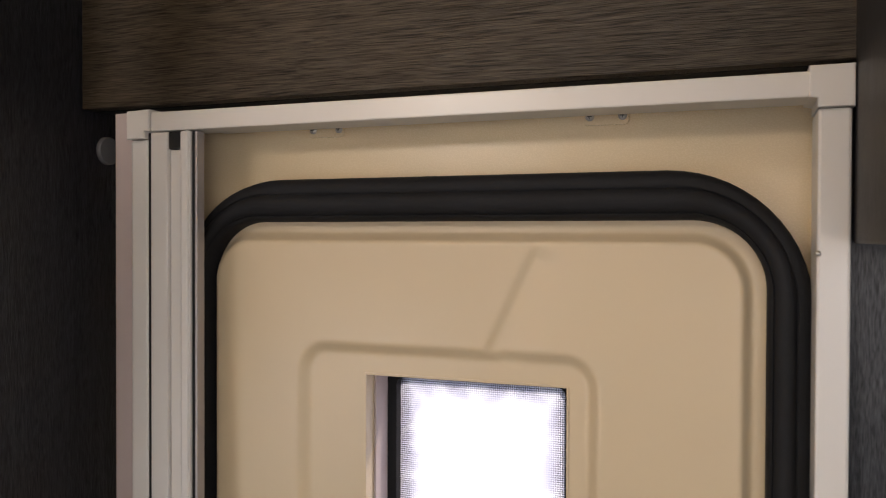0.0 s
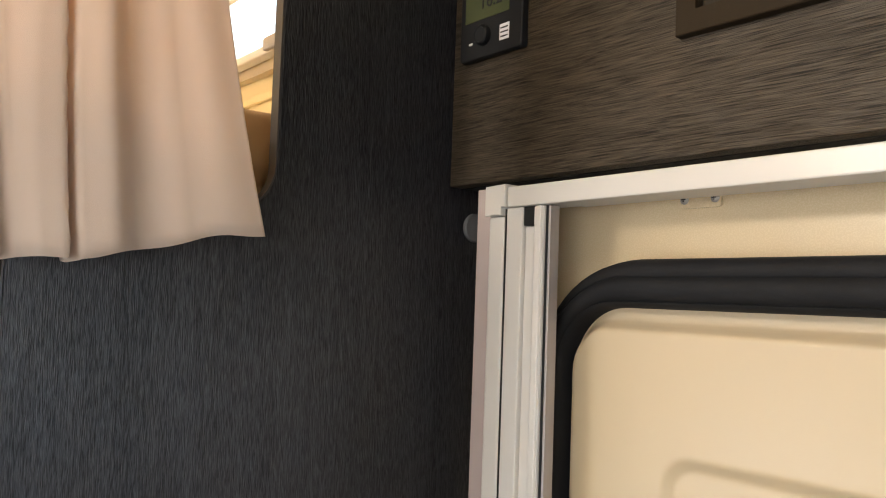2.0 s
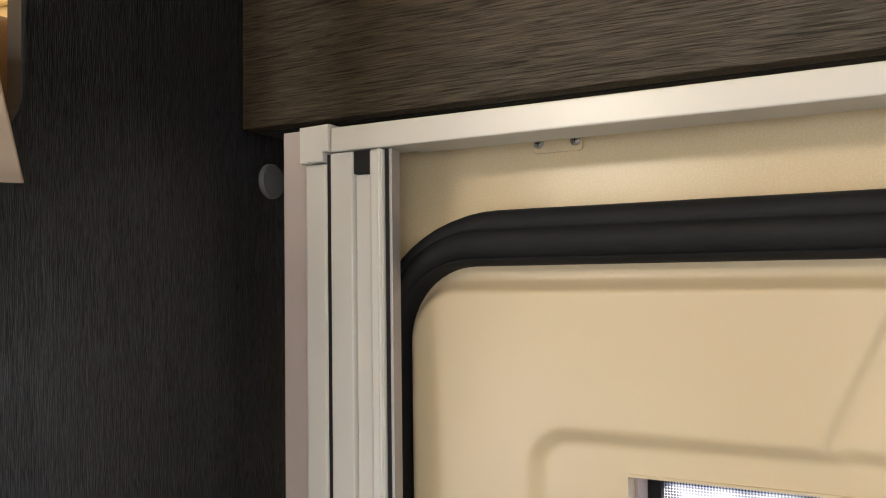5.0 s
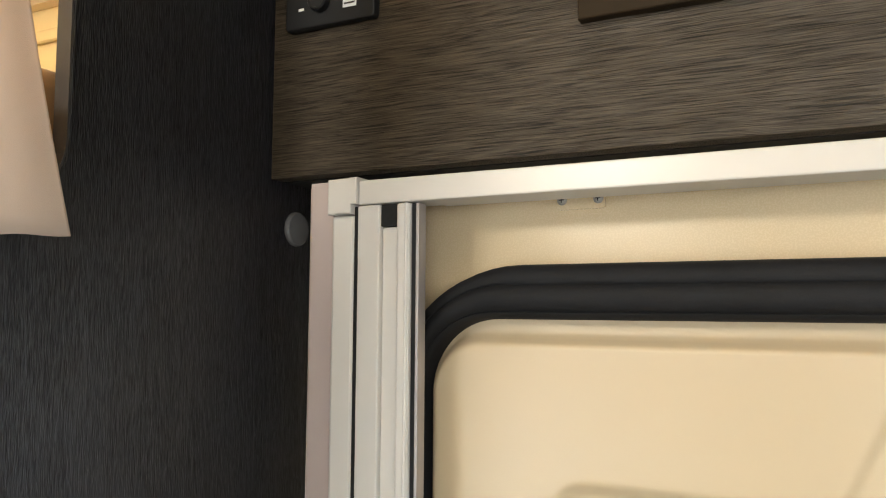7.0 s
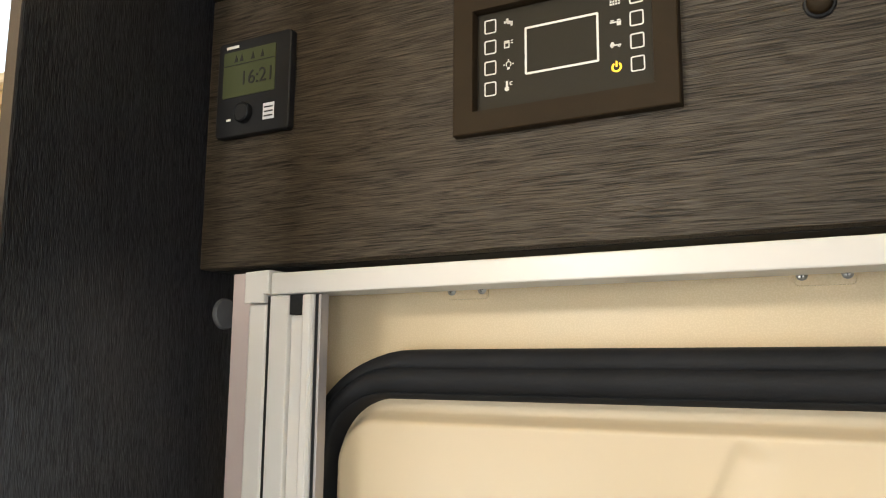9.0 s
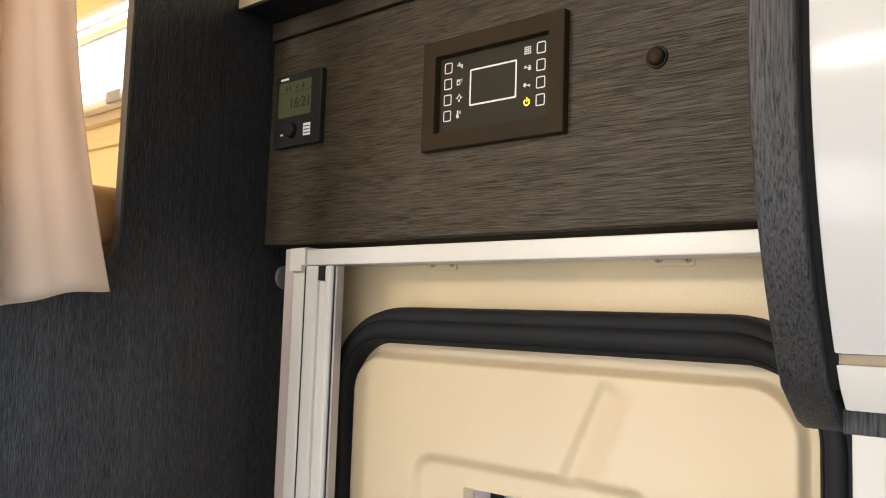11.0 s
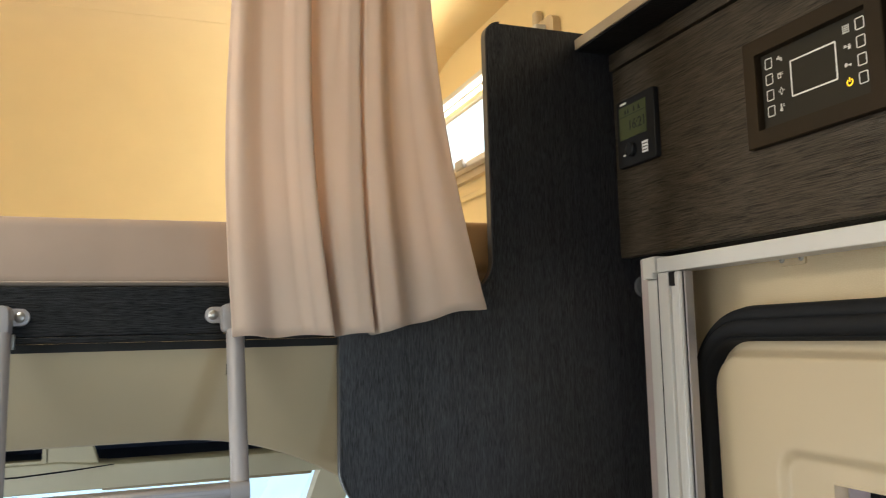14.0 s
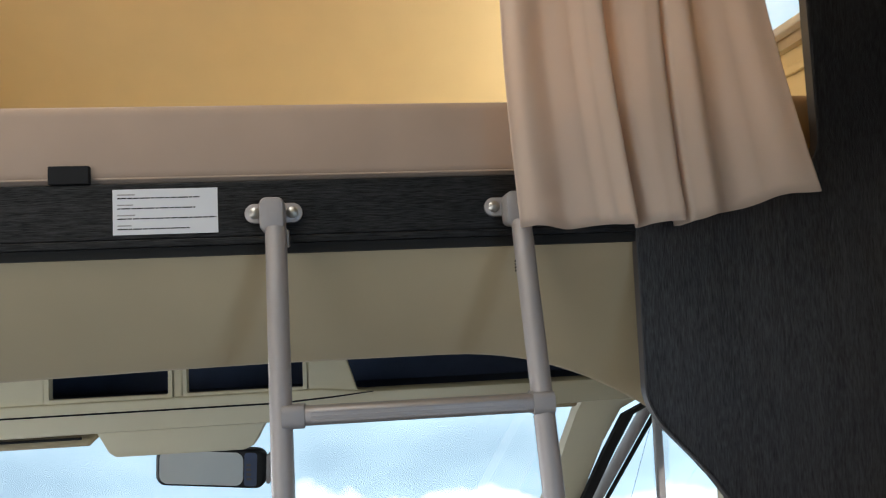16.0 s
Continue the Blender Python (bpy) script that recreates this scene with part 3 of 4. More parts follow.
def entrance_door():
    t = thing("entrance_door", (-0.11, 0.96, 0.10), "cream moulded entrance door with a netted window, closed", "door")
    bm = bmesh.new()
    xs = [DX0 - 0.012 + 0.0025 * i for i in range(int((DX1 - DX0 + 0.024) / 0.0025) + 2)]
    zs = [DZ1 + 0.012 - 0.0025 * i for i in range(int((DZ1 + 0.012 - 1.09) / 0.0025) + 1)]
    zs += [zs[-1] - 0.05 * i for i in range(1, 20)]
    for vals, marks in ((xs, (WX0, WX1)), (zs, (WZ0, WZ1))):
        for k in marks:
            i = min(range(len(vals)), key=lambda q: abs(vals[q] - k))
            vals[i] = k
    grid = {}
    for i, x in enumerate(xs):
        for j, z in enumerate(zs):
            grid[i, j] = bm.verts.new((x, door_height(x, z), z))
    for i in range(len(xs) - 1):
        for j in range(len(zs) - 1):
            cx, cz = (xs[i] + xs[i + 1]) / 2, (zs[j] + zs[j + 1]) / 2
            if WX0 < cx < WX1 and WZ0 < cz < WZ1:
                continue
            if inside_depth(cx, cz, DX0 - 0.010, DX1 + 0.010, 0.11, DZ1 + 0.010, 0.07) < 0:
                continue
            bm.faces.new((grid[i, j], grid[i + 1, j], grid[i + 1, j + 1], grid[i, j + 1]))
    for v in [v for v in bm.verts if not v.link_faces]:
        bm.verts.remove(v)
    part("inner_panel", bm, CREAM, t, smooth=60)
    thing_part_window(t)
    # thick hollow rubber round the edge
    prof = [(0.000, 0.922), (0.0005, 0.897), (0.0025, 0.8920), (0.0050, 0.8902), (0.0060, 0.8915), (0.0072, 0.8890), (0.0110, 0.8858), (0.0160, 0.8845), (0.0210, 0.8852), (0.0245, 0.8885),
            (0.0258, 0.8910), (0.0275, 0.8895), (0.0330, 0.8900), (0.0385, 0.8935), (0.0410, 0.9030), (0.042, 0.932)]
    part("rubber_seal", sweep_between(frame_path(DX0, DX1, 0.12, DZ1, 0.060), frame_path(DX0 - 0.034, DX1 + 0.037, 0.08, DZ1 + 0.045, 0.120), [(o / 0.042, y) for o, y in prof]), RUBBER, t, "thick black rubber seal", smooth=45)


def thing_part_window(t):
    bm = ring([(WX0, WZ0), (WX1, WZ0), (WX1, WZ1), (WX0, WZ1)], [(WX0 + 0.002, WZ0 + 0.002), (WX1 - 0.002, WZ0 + 0.002), (WX1 - 0.002, WZ1 - 0.002), (WX0 + 0.002, WZ1 - 0.002)], 1, 0.909, 0.975)
    f = part("window_frame", bm, CREAM, t)
    part("window_liner", ring([(WX0 + 0.0022, WZ0 + 0.0022), (WX1 - 0.0022, WZ0 + 0.0022), (WX1 - 0.0022, WZ1 - 0.0022), (WX0 + 0.0022, WZ1 - 0.0022)], [(WX0 + 0.0045, WZ0 + 0.0045), (WX1 - 0.0045, WZ0 + 0.0045), (WX1 - 0.0045, WZ1 - 0.0045), (WX0 + 0.0045, WZ1 - 0.0045)], 1, 0.928, 0.957), STRIP, t, "pinkish brown inner liner")
    part("window_rubber", ring(round_rect(WX0 + 0.0025, WX1 - 0.0025, WZ0 + 0.003, WZ1 - 0.003, 0.004, 6), round_rect(WX0 + 0.014, WX1 - 0.013, WZ0 + 0.012, WZ1 - 0.011, 0.009, 6), 1, 0.959, 0.9705), RUBBER, t, "black window gasket")
    part("outer_rim", ring(round_rect(WX0 - 0.05, WX1 + 0.04, WZ0 - 0.05, WZ1 + 0.04, 0.03, 6), round_rect(WX0 + 0.015, WX1 - 0.014, WZ0 + 0.013, WZ1 - 0.012, 0.009, 6), 1, 0.9755, 0.9785), BLACK, t, "black outer window rim")
    p = part("pane", box(WX0 + 0.010, WX1 - 0.010, 0.972, 0.975, WZ0 + 0.008, WZ1 - 0.007), NET_PANE, t, "obscured pane with a fine diamond net")
    p.visible_shadow = False
    return f


entrance_door()


# ---- insect screen frame in front of the door ----
def insect_screen():
    t = thing("insect_screen_frame", (-0.11, 0.87, 0.02), "white aluminium insect screen frame round the entrance door", "screen door")
    part("top_rail", box(-0.428, 0.200, 0.853, 0.888, 1.7285, 1.7485, 0.0015), WHITE, t)
    part("rail_lip", box(-0.372, 0.200, 0.8885, 0.9035, 1.7300, 1.7325, 0.0006), WHITE, t)
    part("outer_post", box(-0.4565, -0.4345, 0.856, 0.872, 0.03, 1.7205, 0.0025), WHITE, t)
    part("slot", box(-0.4343, -0.4303, 0.8572, 0.872, 0.03, 1.7275), SHADOW_GAP, t, "black slot")
    part("cassette_post", box(-0.4301, -0.4085, 0.855, 0.872, 0.03, 1.728, 0.0015), WHITE, t)
    part("cassette_groove", box(-0.4084, -0.3920, 0.860, 0.872, 0.03, 1.7095, 0.0008), WHITE, t)
    part("cassette_lip", box(-0.3919, -0.3795, 0.853, 0.872, 0.03, 1.728, 0.0025), WHITE, t)
    part("lip_bead", rod((-0.3825, 0.8535, 0.03), (-0.3825, 0.8535, 1.7275), 0.0018, 10), WHITE, t)
    part("brush_strip", box(-0.3793, -0.3755, 0.857, 0.866, 0.03, 1.7275), RUBBER, t, "dark brush strip")
    part("inner_rail", box(-0.3753, -0.3725, 0.856, 0.868, 0.03, 1.7275, 0.0006), ALU, t, "bare metal edge")
    # no real hole: a flush black block gives the opening's dark inside
    part("guide_hole", box(-0.4084, -0.3920, 0.8572, 0.872, 1.710, 1.728), SHADOW_GAP, t, "black square block in place of the shaded opening")
    part("right_post", box(0.2025, 0.2265, 0.855, 0.905, 0.03, 1.720, 0.0025), WHITE, t)
    cap = slab([(-0.4575, 1.7505), (-0.4575, 1.7210), (-0.4505, 1.7205), (-0.449, 1.7215), (-0.4345, 1.7210), (-0.4345, 1.7290), (-0.4290, 1.7290), (-0.4290, 1.7515)], 1, 0.8505, 0.905, 0.0012)
    part("corner_cap", cap, WHITE, t)
    cap = slab([(0.196, 1.7525), (0.196, 1.7280), (0.202, 1.7270), (0.202, 1.7200), (0.228, 1.7200), (0.228, 1.7525)], 1, 0.8505, 0.905, 0.0012)
    part("corner_cap", cap, WHITE, t)


insect_screen()
tagged(part("post_clip", lathe([(0.0022, 0), (0.0022, 0.0012), (0.0014, 0.002), (0.0003, 0.0022)], (0.2035, 0.8552, 1.608), (-0.3, -1, 0), 12), STEEL, smooth=40), "tiny bright metal clip on the white screen post", "clip")
tagged(part("wall_strip", box(-0.488, -0.4585, 0.868, 0.929, 0.0, 1.752, 0.001), STRIP), "narrow pinkish cream wall strip beside the screen frame", "trim", kind="structure")


def bracket(x):
    t = thing("screw_bracket", (x, 0.930, 1.7325), "small pale bracket with two cross-head screws above the door", "bracket", "brackets above the door")
    part("plate", slab(round_rect(x - 0.0205, x + 0.0205, 1.7245, 1.7415, 0.003, 3), 1, 0.9265, 0.9298, 0.0006), SURROUND, t)
    for dx in (-0.0152, 0.0152):
        s = part("screw", lathe([(0.0042, 0.0), (0.0042, 0.0008), (0.0030, 0.0020), (0.0008, 0.0024)], (x + dx, 0.9264, 1.7325), (0, -1, 0), 18), STEEL, t, smooth=40)
        bm = box(x + dx - 0.0022, x + dx + 0.0022, 0.9238, 0.9242, 1.7321, 1.7329)
        box(x + dx - 0.0004, x + dx + 0.0004, 0.9238, 0.9242, 1.7303, 1.7347, bm=bm)
        part("cross_slot", bm, INK, s)


bracket(-0.2625)
bracket(0.030)


# ---- controls on the fascia ----
def heating_control():
    fy = FY - 0.0002
    x0, x1, z0, z1 = -0.523, -0.424, 1.889, 1.990
    t = thing("heating_control", ((x0 + x1) / 2, fy, z0), "black square heating control with a green display and a knob", "thermostat")
    part("housing", slab(round_rect(x0, x1, z0, z1, 0.004, 4), 1, fy - 0.009, fy, 0.0015), BLACK, t)
    part("display", slab(round_rect(-0.5145, -0.4435, 1.930, 1.9785, 0.0015, 3), 1, fy - 0.0096, fy - 0.0085), LCD, t)
    part("display_line", box(-0.5135, -0.4445, fy - 0.0100, fy - 0.0097, 1.9635, 1.9642), INK, t)
    for i, x in enumerate((-0.497, -0.4895, -0.474, -0.461)):
        part("display_symbol", slab([(x - 0.0024, 1.9668), (x + 0.0024, 1.9668), (x + 0.0014, 1.9705), (x, 1.9745), (x - 0.0014, 1.9705)], 1, fy - 0.0100, fy - 0.0097), INK, t)
    letters("digits", "16:21", 0.021, Matrix.Translation((-0.4905, fy - 0.0099, 1.941)) @ Matrix.Rotation(radians(90), 4, "X"), INK, t)
    part("knob", lathe([(0.0105, 0.0), (0.0105, 0.006), (0.0092, 0.0075), (0.008, 0.0075), (0.0075, 0.0068), (0.001, 0.0068)], (-0.4825, fy - 0.009, 1.9115), (0, -1, 0), 32), BLACK, t, smooth=35)
    part("brand_bar", box(-0.5115, -0.4945, fy - 0.0094, fy - 0.0090, 1.9822, 1.9850), PRINT, t)
    part("sticker", box(-0.4575, -0.4430, fy - 0.0095, fy - 0.0090, 1.9010, 1.9175), STICKER, t, "small white sticker")
    for z in (1.9045, 1.909, 1.9135):
        part("sticker_bar", box(-0.4560, -0.4445, fy - 0.0097, fy - 0.0095, z - 0.0008, z + 0.0006), INK, t)
    part("back_symbol", box(-0.5075, -0.5015, fy - 0.0094, fy - 0.0090, 1.9055, 1.9078), PRINT, t)
    return t


def rescale(t, x0, x1, z0, z1, u0, u1, w0, w1):
    """Moves and stretches the flat parts of a thing from one box in x and z to another."""
    m = Matrix.Translation((u0, 0, w0)) @ Matrix.Diagonal(((u1 - u0) / (x1 - x0), 1, (w1 - w0) / (z1 - z0), 1)) @ Matrix.Translation((-x0, 0, -z0))
    for o in t.children_recursive:
        o.data.transform(m)
    return t


rescale(heating_control(), -0.523, -0.424, 1.889, 1.990, -0.509, -0.416, 1.887, 1.9865)


def control_panel():
    fy = FY - 0.0002
    x0, x1, z0, z1 = -0.2405, -0.053, 1.8535, 1.979

    t = thing("control_panel", ((x0 + x1) / 2, fy, z0), "dark brown framed control panel with white outlines and lit symbol", "control panel")
    k = 0.0195
    bm = sweep_frame([(x1 - k, z1 - k, 1, 1), (x0 + k, z1 - k, -1, 1), (x0 + k, z0 + k, -1, -1), (x1 - k, z0 + k, 1, -1)],
                     [(0, fy), (0, fy - 0.0065), (0.0008, fy - 0.0095), (k - 0.0012, fy - 0.0095), (k - 0.0002, fy - 0.0085), (k, fy)])
    part("frame", bm, FRAME_BROWN, t)
    part("face", box(x0 + k, x1 - k, fy - 0.0008, fy, z0 + k, z1 - k), FACE_GREY, t)
    fz = fy - 0.0009

    def outline(a, b, c, d, wd, r, name):
        part(name, ring(round_rect(a, b, c, d, r, 3), round_rect(a + wd, b - wd, c + wd, d - wd, max(r - wd, 0.0003), 3), 1, fz - 0.0003, fz), PRINT, t)

    outline(-0.1780, -0.1155, 1.8995, 1.9405, 0.0018, 0.0015, "screen_outline")
    rows = [1.9475, 1.9292, 1.9109, 1.8926]
    for z in rows:
        outline(-0.2145, -0.2035, z - 0.0062, z + 0.0062, 0.0011, 0.0018, "button")
        outline(-0.0910, -0.0800, z - 0.0062, z + 0.0062, 0.0011, 0.0018, "button")

    def icon(shapes, name="icon", material=PRINT):
        bm = bmesh.new()
        for s in shapes:
            if s[0] == "b":
                box(s[1], s[2], fz - 0.0003, fz, s[3], s[4], bm=bm)
            elif s[0] == "p":
                slab(s[1], 1, fz - 0.0003, fz, bm=bm)
            else:
                _, cx, cz, ro, ri, a0, a1 = s
                k = 14
                pts = [(cx + ro * math.cos(radians(a0 + (a1 - a0) * i / k)), cz + ro * math.sin(radians(a0 + (a1 - a0) * i / k))) for i in range(k + 1)]
                pts += [(cx + ri * math.cos(radians(a1 + (a0 - a1) * i / k)), cz + ri * math.sin(radians(a1 + (a0 - a1) * i / k))) for i in range(k + 1)]
                slab(pts, 1, fz - 0.0003, fz, bm=bm)
        part(name, bm, material, t)

    cx, z = -0.1925, rows[0]  # tap
    icon([("b", cx - 0.004, cx + 0.001, z, z + 0.002), ("b", cx - 0.001, cx + 0.004, z - 0.001, z + 0.0012), ("b", cx + 0.002, cx + 0.004, z - 0.003, z), ("b", cx - 0.002, cx, z, z + 0.004)], "tap_icon")
    z = rows[1]  # outside lamp
    icon([("b", cx - 0.004, cx + 0.001, z - 0.0035, z - 0.0025), ("b", cx - 0.004, cx - 0.003, z - 0.003, z + 0.003), ("b", cx, cx + 0.001, z - 0.003, z + 0.003), ("b", cx - 0.004, cx + 0.001, z + 0.0005, z + 0.003),
          ("b", cx + 0.002, cx + 0.004, z + 0.0022, z + 0.003), ("b", cx + 0.002, cx + 0.004, z, z + 0.0008)], "lamp_post_icon")
    z = rows[2]  # bulb
    icon([("a", cx, z + 0.0005, 0.0026, 0.0018, -50, 230), ("b", cx - 0.0012, cx + 0.0012, z - 0.004, z - 0.002), ("b", cx - 0.0047, cx - 0.0032, z, z + 0.0008), ("b", cx + 0.0032, cx + 0.0047, z, z + 0.0008),
          ("b", cx - 0.0004, cx + 0.0004, z + 0.0035, z + 0.005)], "bulb_icon")
    z = rows[3]  # thermometer
    icon([("a", cx - 0.0015, z - 0.0022, 0.0021, 0.0002, 0, 350), ("b", cx - 0.0024, cx - 0.0006, z - 0.001, z + 0.0045), ("a", cx + 0.0025, z + 0.002, 0.0016, 0.0009, 50, 310)], "thermometer_icon")
    cx, z = -0.1020, rows[0]  # grid
    icon([("b", cx - 0.0042 + 0.0022 * i, cx - 0.0027 + 0.0022 * i, z - 0.004 + 0.0022 * j, z - 0.0025 + 0.0022 * j) for i in range(4) for j in range(4)], "vent_icon")
    z = rows[1]  # battery
    icon([("b", cx - 0.0045, cx + 0.0045, z - 0.0005, z + 0.0005), ("b", cx - 0.0038, cx - 0.0012, z + 0.001, z + 0.002), ("b", cx + 0.0012, cx + 0.0038, z + 0.001, z + 0.002), ("b", cx + 0.001, cx + 0.0042, z - 0.003, z - 0.0005)], "battery_icon")
    z = rows[2]  # vehicle with trailer arm
    icon([("p", [(cx - 0.0048, z - 0.001), (cx + 0.004, z - 0.001), (cx + 0.004, z), (cx - 0.001, z), (cx - 0.002, z + 0.0022), (cx - 0.0036, z + 0.0022), (cx - 0.0048, z)]),
          ("a", cx - 0.003, z - 0.0014, 0.001, 0.0002, 0, 350), ("a", cx + 0.0026, z - 0.0014, 0.001, 0.0002, 0, 350)], "vehicle_icon")
    z = rows[3]
    icon([("a", cx, z, 0.0040, 0.0027, 125, 415), ("b", cx - 0.0006, cx + 0.0006, z + 0.0003, z + 0.0048)], "power_symbol", YELLOW)
    return t


control_panel()
b = thing("push_knob", (0.041, FY - 0.0002, 1.913), "small round black push knob on the wooden fascia", "knob")
part("collar", lathe([(0.0108, 0), (0.0108, 0.0012), (0.0100, 0.002), (0.0078, 0.002)], (0.041, FY - 0.0002, 1.913), (0, -1, 0), 28), BLACK, b, smooth=40)
part("button", lathe([(0.0085, 0.0015), (0.0085, 0.005), (0.0072, 0.0075), (0.0035, 0.009), (0.0005, 0.0093)], (0.041, FY - 0.0002, 1.913), (0, -1, 0), 28), FRAME_BROWN, b, smooth=50)


# ---- overhead cabinet beside the door ----
def cab_y(z):
    """Front line of the curved cabinet over its height."""
    k = max(0.0, (1.81 - z) / 0.19)
    return 0.557 + 0.058 * k ** 2.1


def overhead_cabinet():
    t = thing("overhead_cabinet", (0.8, 0.70, 1.615), "overhead cabinet with curved glossy white door and dark wood side", "cabinet")
    zs = [1.627 + 0.012 * i for i in range(1, 40)]
    zs = [z for z in zs if z < 2.10] + [2.10]
    front = [(0.652, 1.6155), (0.640, 1.6165), (0.629, 1.6205), (0.620, 1.6270)] + [(cab_y(z), z) for z in zs]
    board = [(0.861, 1.6155)] + front + [(0.861, 2.10)]
    part("side_panel", slab(board, 0, 0.229, 0.2505, 0.002, 3), WOOD_EDGE, t, "grey-black wood-grain side panel", smooth=30)
    inner = [(cab_y(z) + 0.010, z) for z in zs]
    # black filler stands in for the shade between side panel and door
    part("shadow_strip", slab([(0.873, 1.635)] + [(y, z) for y, z in inner] + [(0.873, 2.10)], 0, 0.2506, 0.2550), SHADOW_GAP, t, "black strip in place of the shade between panel and door")
    zd = [z for z in zs if z > 1.659]
    door = [(cab_y(z) + 0.004, z) for z in [1.6570] + zd]
    part("door", slab(door + [(y + 0.02, z) for y, z in reversed(door)], 0, 0.2551, 1.27, 0.0015), GLOSS, t, "glossy white curved door", smooth=30)
    lip = [(cab_y(1.651) + 0.004, 1.6515), (cab_y(1.639) + 0.005, 1.639), (cab_y(1.629) + 0.008, 1.6295), (0.68, 1.629), (0.68, 1.6515)]
    part("bottom_lip", slab(lip, 0, 0.2551, 1.27, 0.0012), WHITE, t, "white lip under the door", smooth=40)
    # dull beige filler carries the soft shadow of the recess in its colour
    part("recess", slab([(cab_y(1.655) + 0.012, 1.6516), (0.68, 1.6516), (0.68, 1.6565), (cab_y(1.655) + 0.012, 1.6565)], 0, 0.2551, 1.27), BEIGE_EDGE, t, "recess with its shadow set in dull beige")
    part("underside", box(0.2506, 1.27, 0.632, 0.872, 1.6165, 1.6288), WOOD_EDGE, t)
    part("top", box(0.2506, 1.27, 0.60, 0.872, 2.085, 2.10), WOOD_EDGE, t)


overhead_cabinet()


# ---- alcove bed, curtain, ladder ----
bedding = thing("mattress", (-1.2, -0.26, 1.719), "cream cloth mattress on the alcove bed", "mattress")
part("cover", box(-1.92, -0.534, -1.08, 0.56, 1.719, 1.8005, 0.012, segments=4), MATTRESS, bedding, smooth=50)
part("base_seam", rod((-0.5345, -1.075, 1.7235), (-0.5345, 0.555, 1.7235), 0.0012, 8), MATTRESS, bedding, smooth=60)
tagged(part("cushion", box(-0.90, -0.568, 0.60, 0.98, 1.74, 1.815, 0.02, segments=4), TAN, smooth=60), "tan cloth cushion at the end of the alcove bed", "cushion")
BX = -0.5285  # face of the bed board
bed = thing("bed_board", (BX, 0.0, 1.648), "black wood-grain board along the edge of the alcove bed", "bed board")
part("board", box(BX - 0.020, BX, -1.08, 0.437, 1.6605, 1.7175, 0.0015), WOOD_Y, bed)
part("lower_edge", box(BX - 0.024, BX + 0.0015, -1.08, 0.437, 1.6525, 1.6603, 0.001), WOOD_Y, bed)
# recessed black strip imitates the shade under the bed board
part("gap_shade", box(BX - 0.028, BX - 0.004, -1.08, 0.437, 1.6425, 1.6523), SHADOW_GAP, bed, "black strip in place of the shade under the board")
tagged(part("strap", box(BX - 0.006, BX + 0.002, -0.1655, -0.1265, 1.7180, 1.7365, 0.0008), RUBBER), "black webbing strap folded over the bed board", "strap")


def sign():
    x = BX + 0.0001
    t = thing("warning_sign", (x, -0.053, 1.665), "white warning label with four short printed paragraphs on the bed board", "label")
    part("sheet", box(x, x + 0.0006, -0.104, -0.0015, 1.6655, 1.7115), STICKER, t)
    z = 1.7060
    for head, length in ((10, 0.080), (9, 0.076), (10, 0.0965), (8, 0.070)):
        part("heading_bar", box(x + 0.0006, x + 0.0008, -0.0995, -0.0995 + 0.0017 * head, z - 0.0007, z + 0.0006), GREY_PLASTIC, t)
        run, k = -0.0995, 0
        while run < -0.0995 + length:  # words as short bars with gaps
            w = (0.0085, 0.0045, 0.0060, 0.0100, 0.0030)[(k + head) % 5]
            part("text_bar", box(x + 0.0006, x + 0.0008, run, min(run + w, -0.0995 + length), z - 0.0042, z - 0.0030), INK, t)
            run, k = run + w + 0.0010, k + 1
        z -= 0.0104


sign()


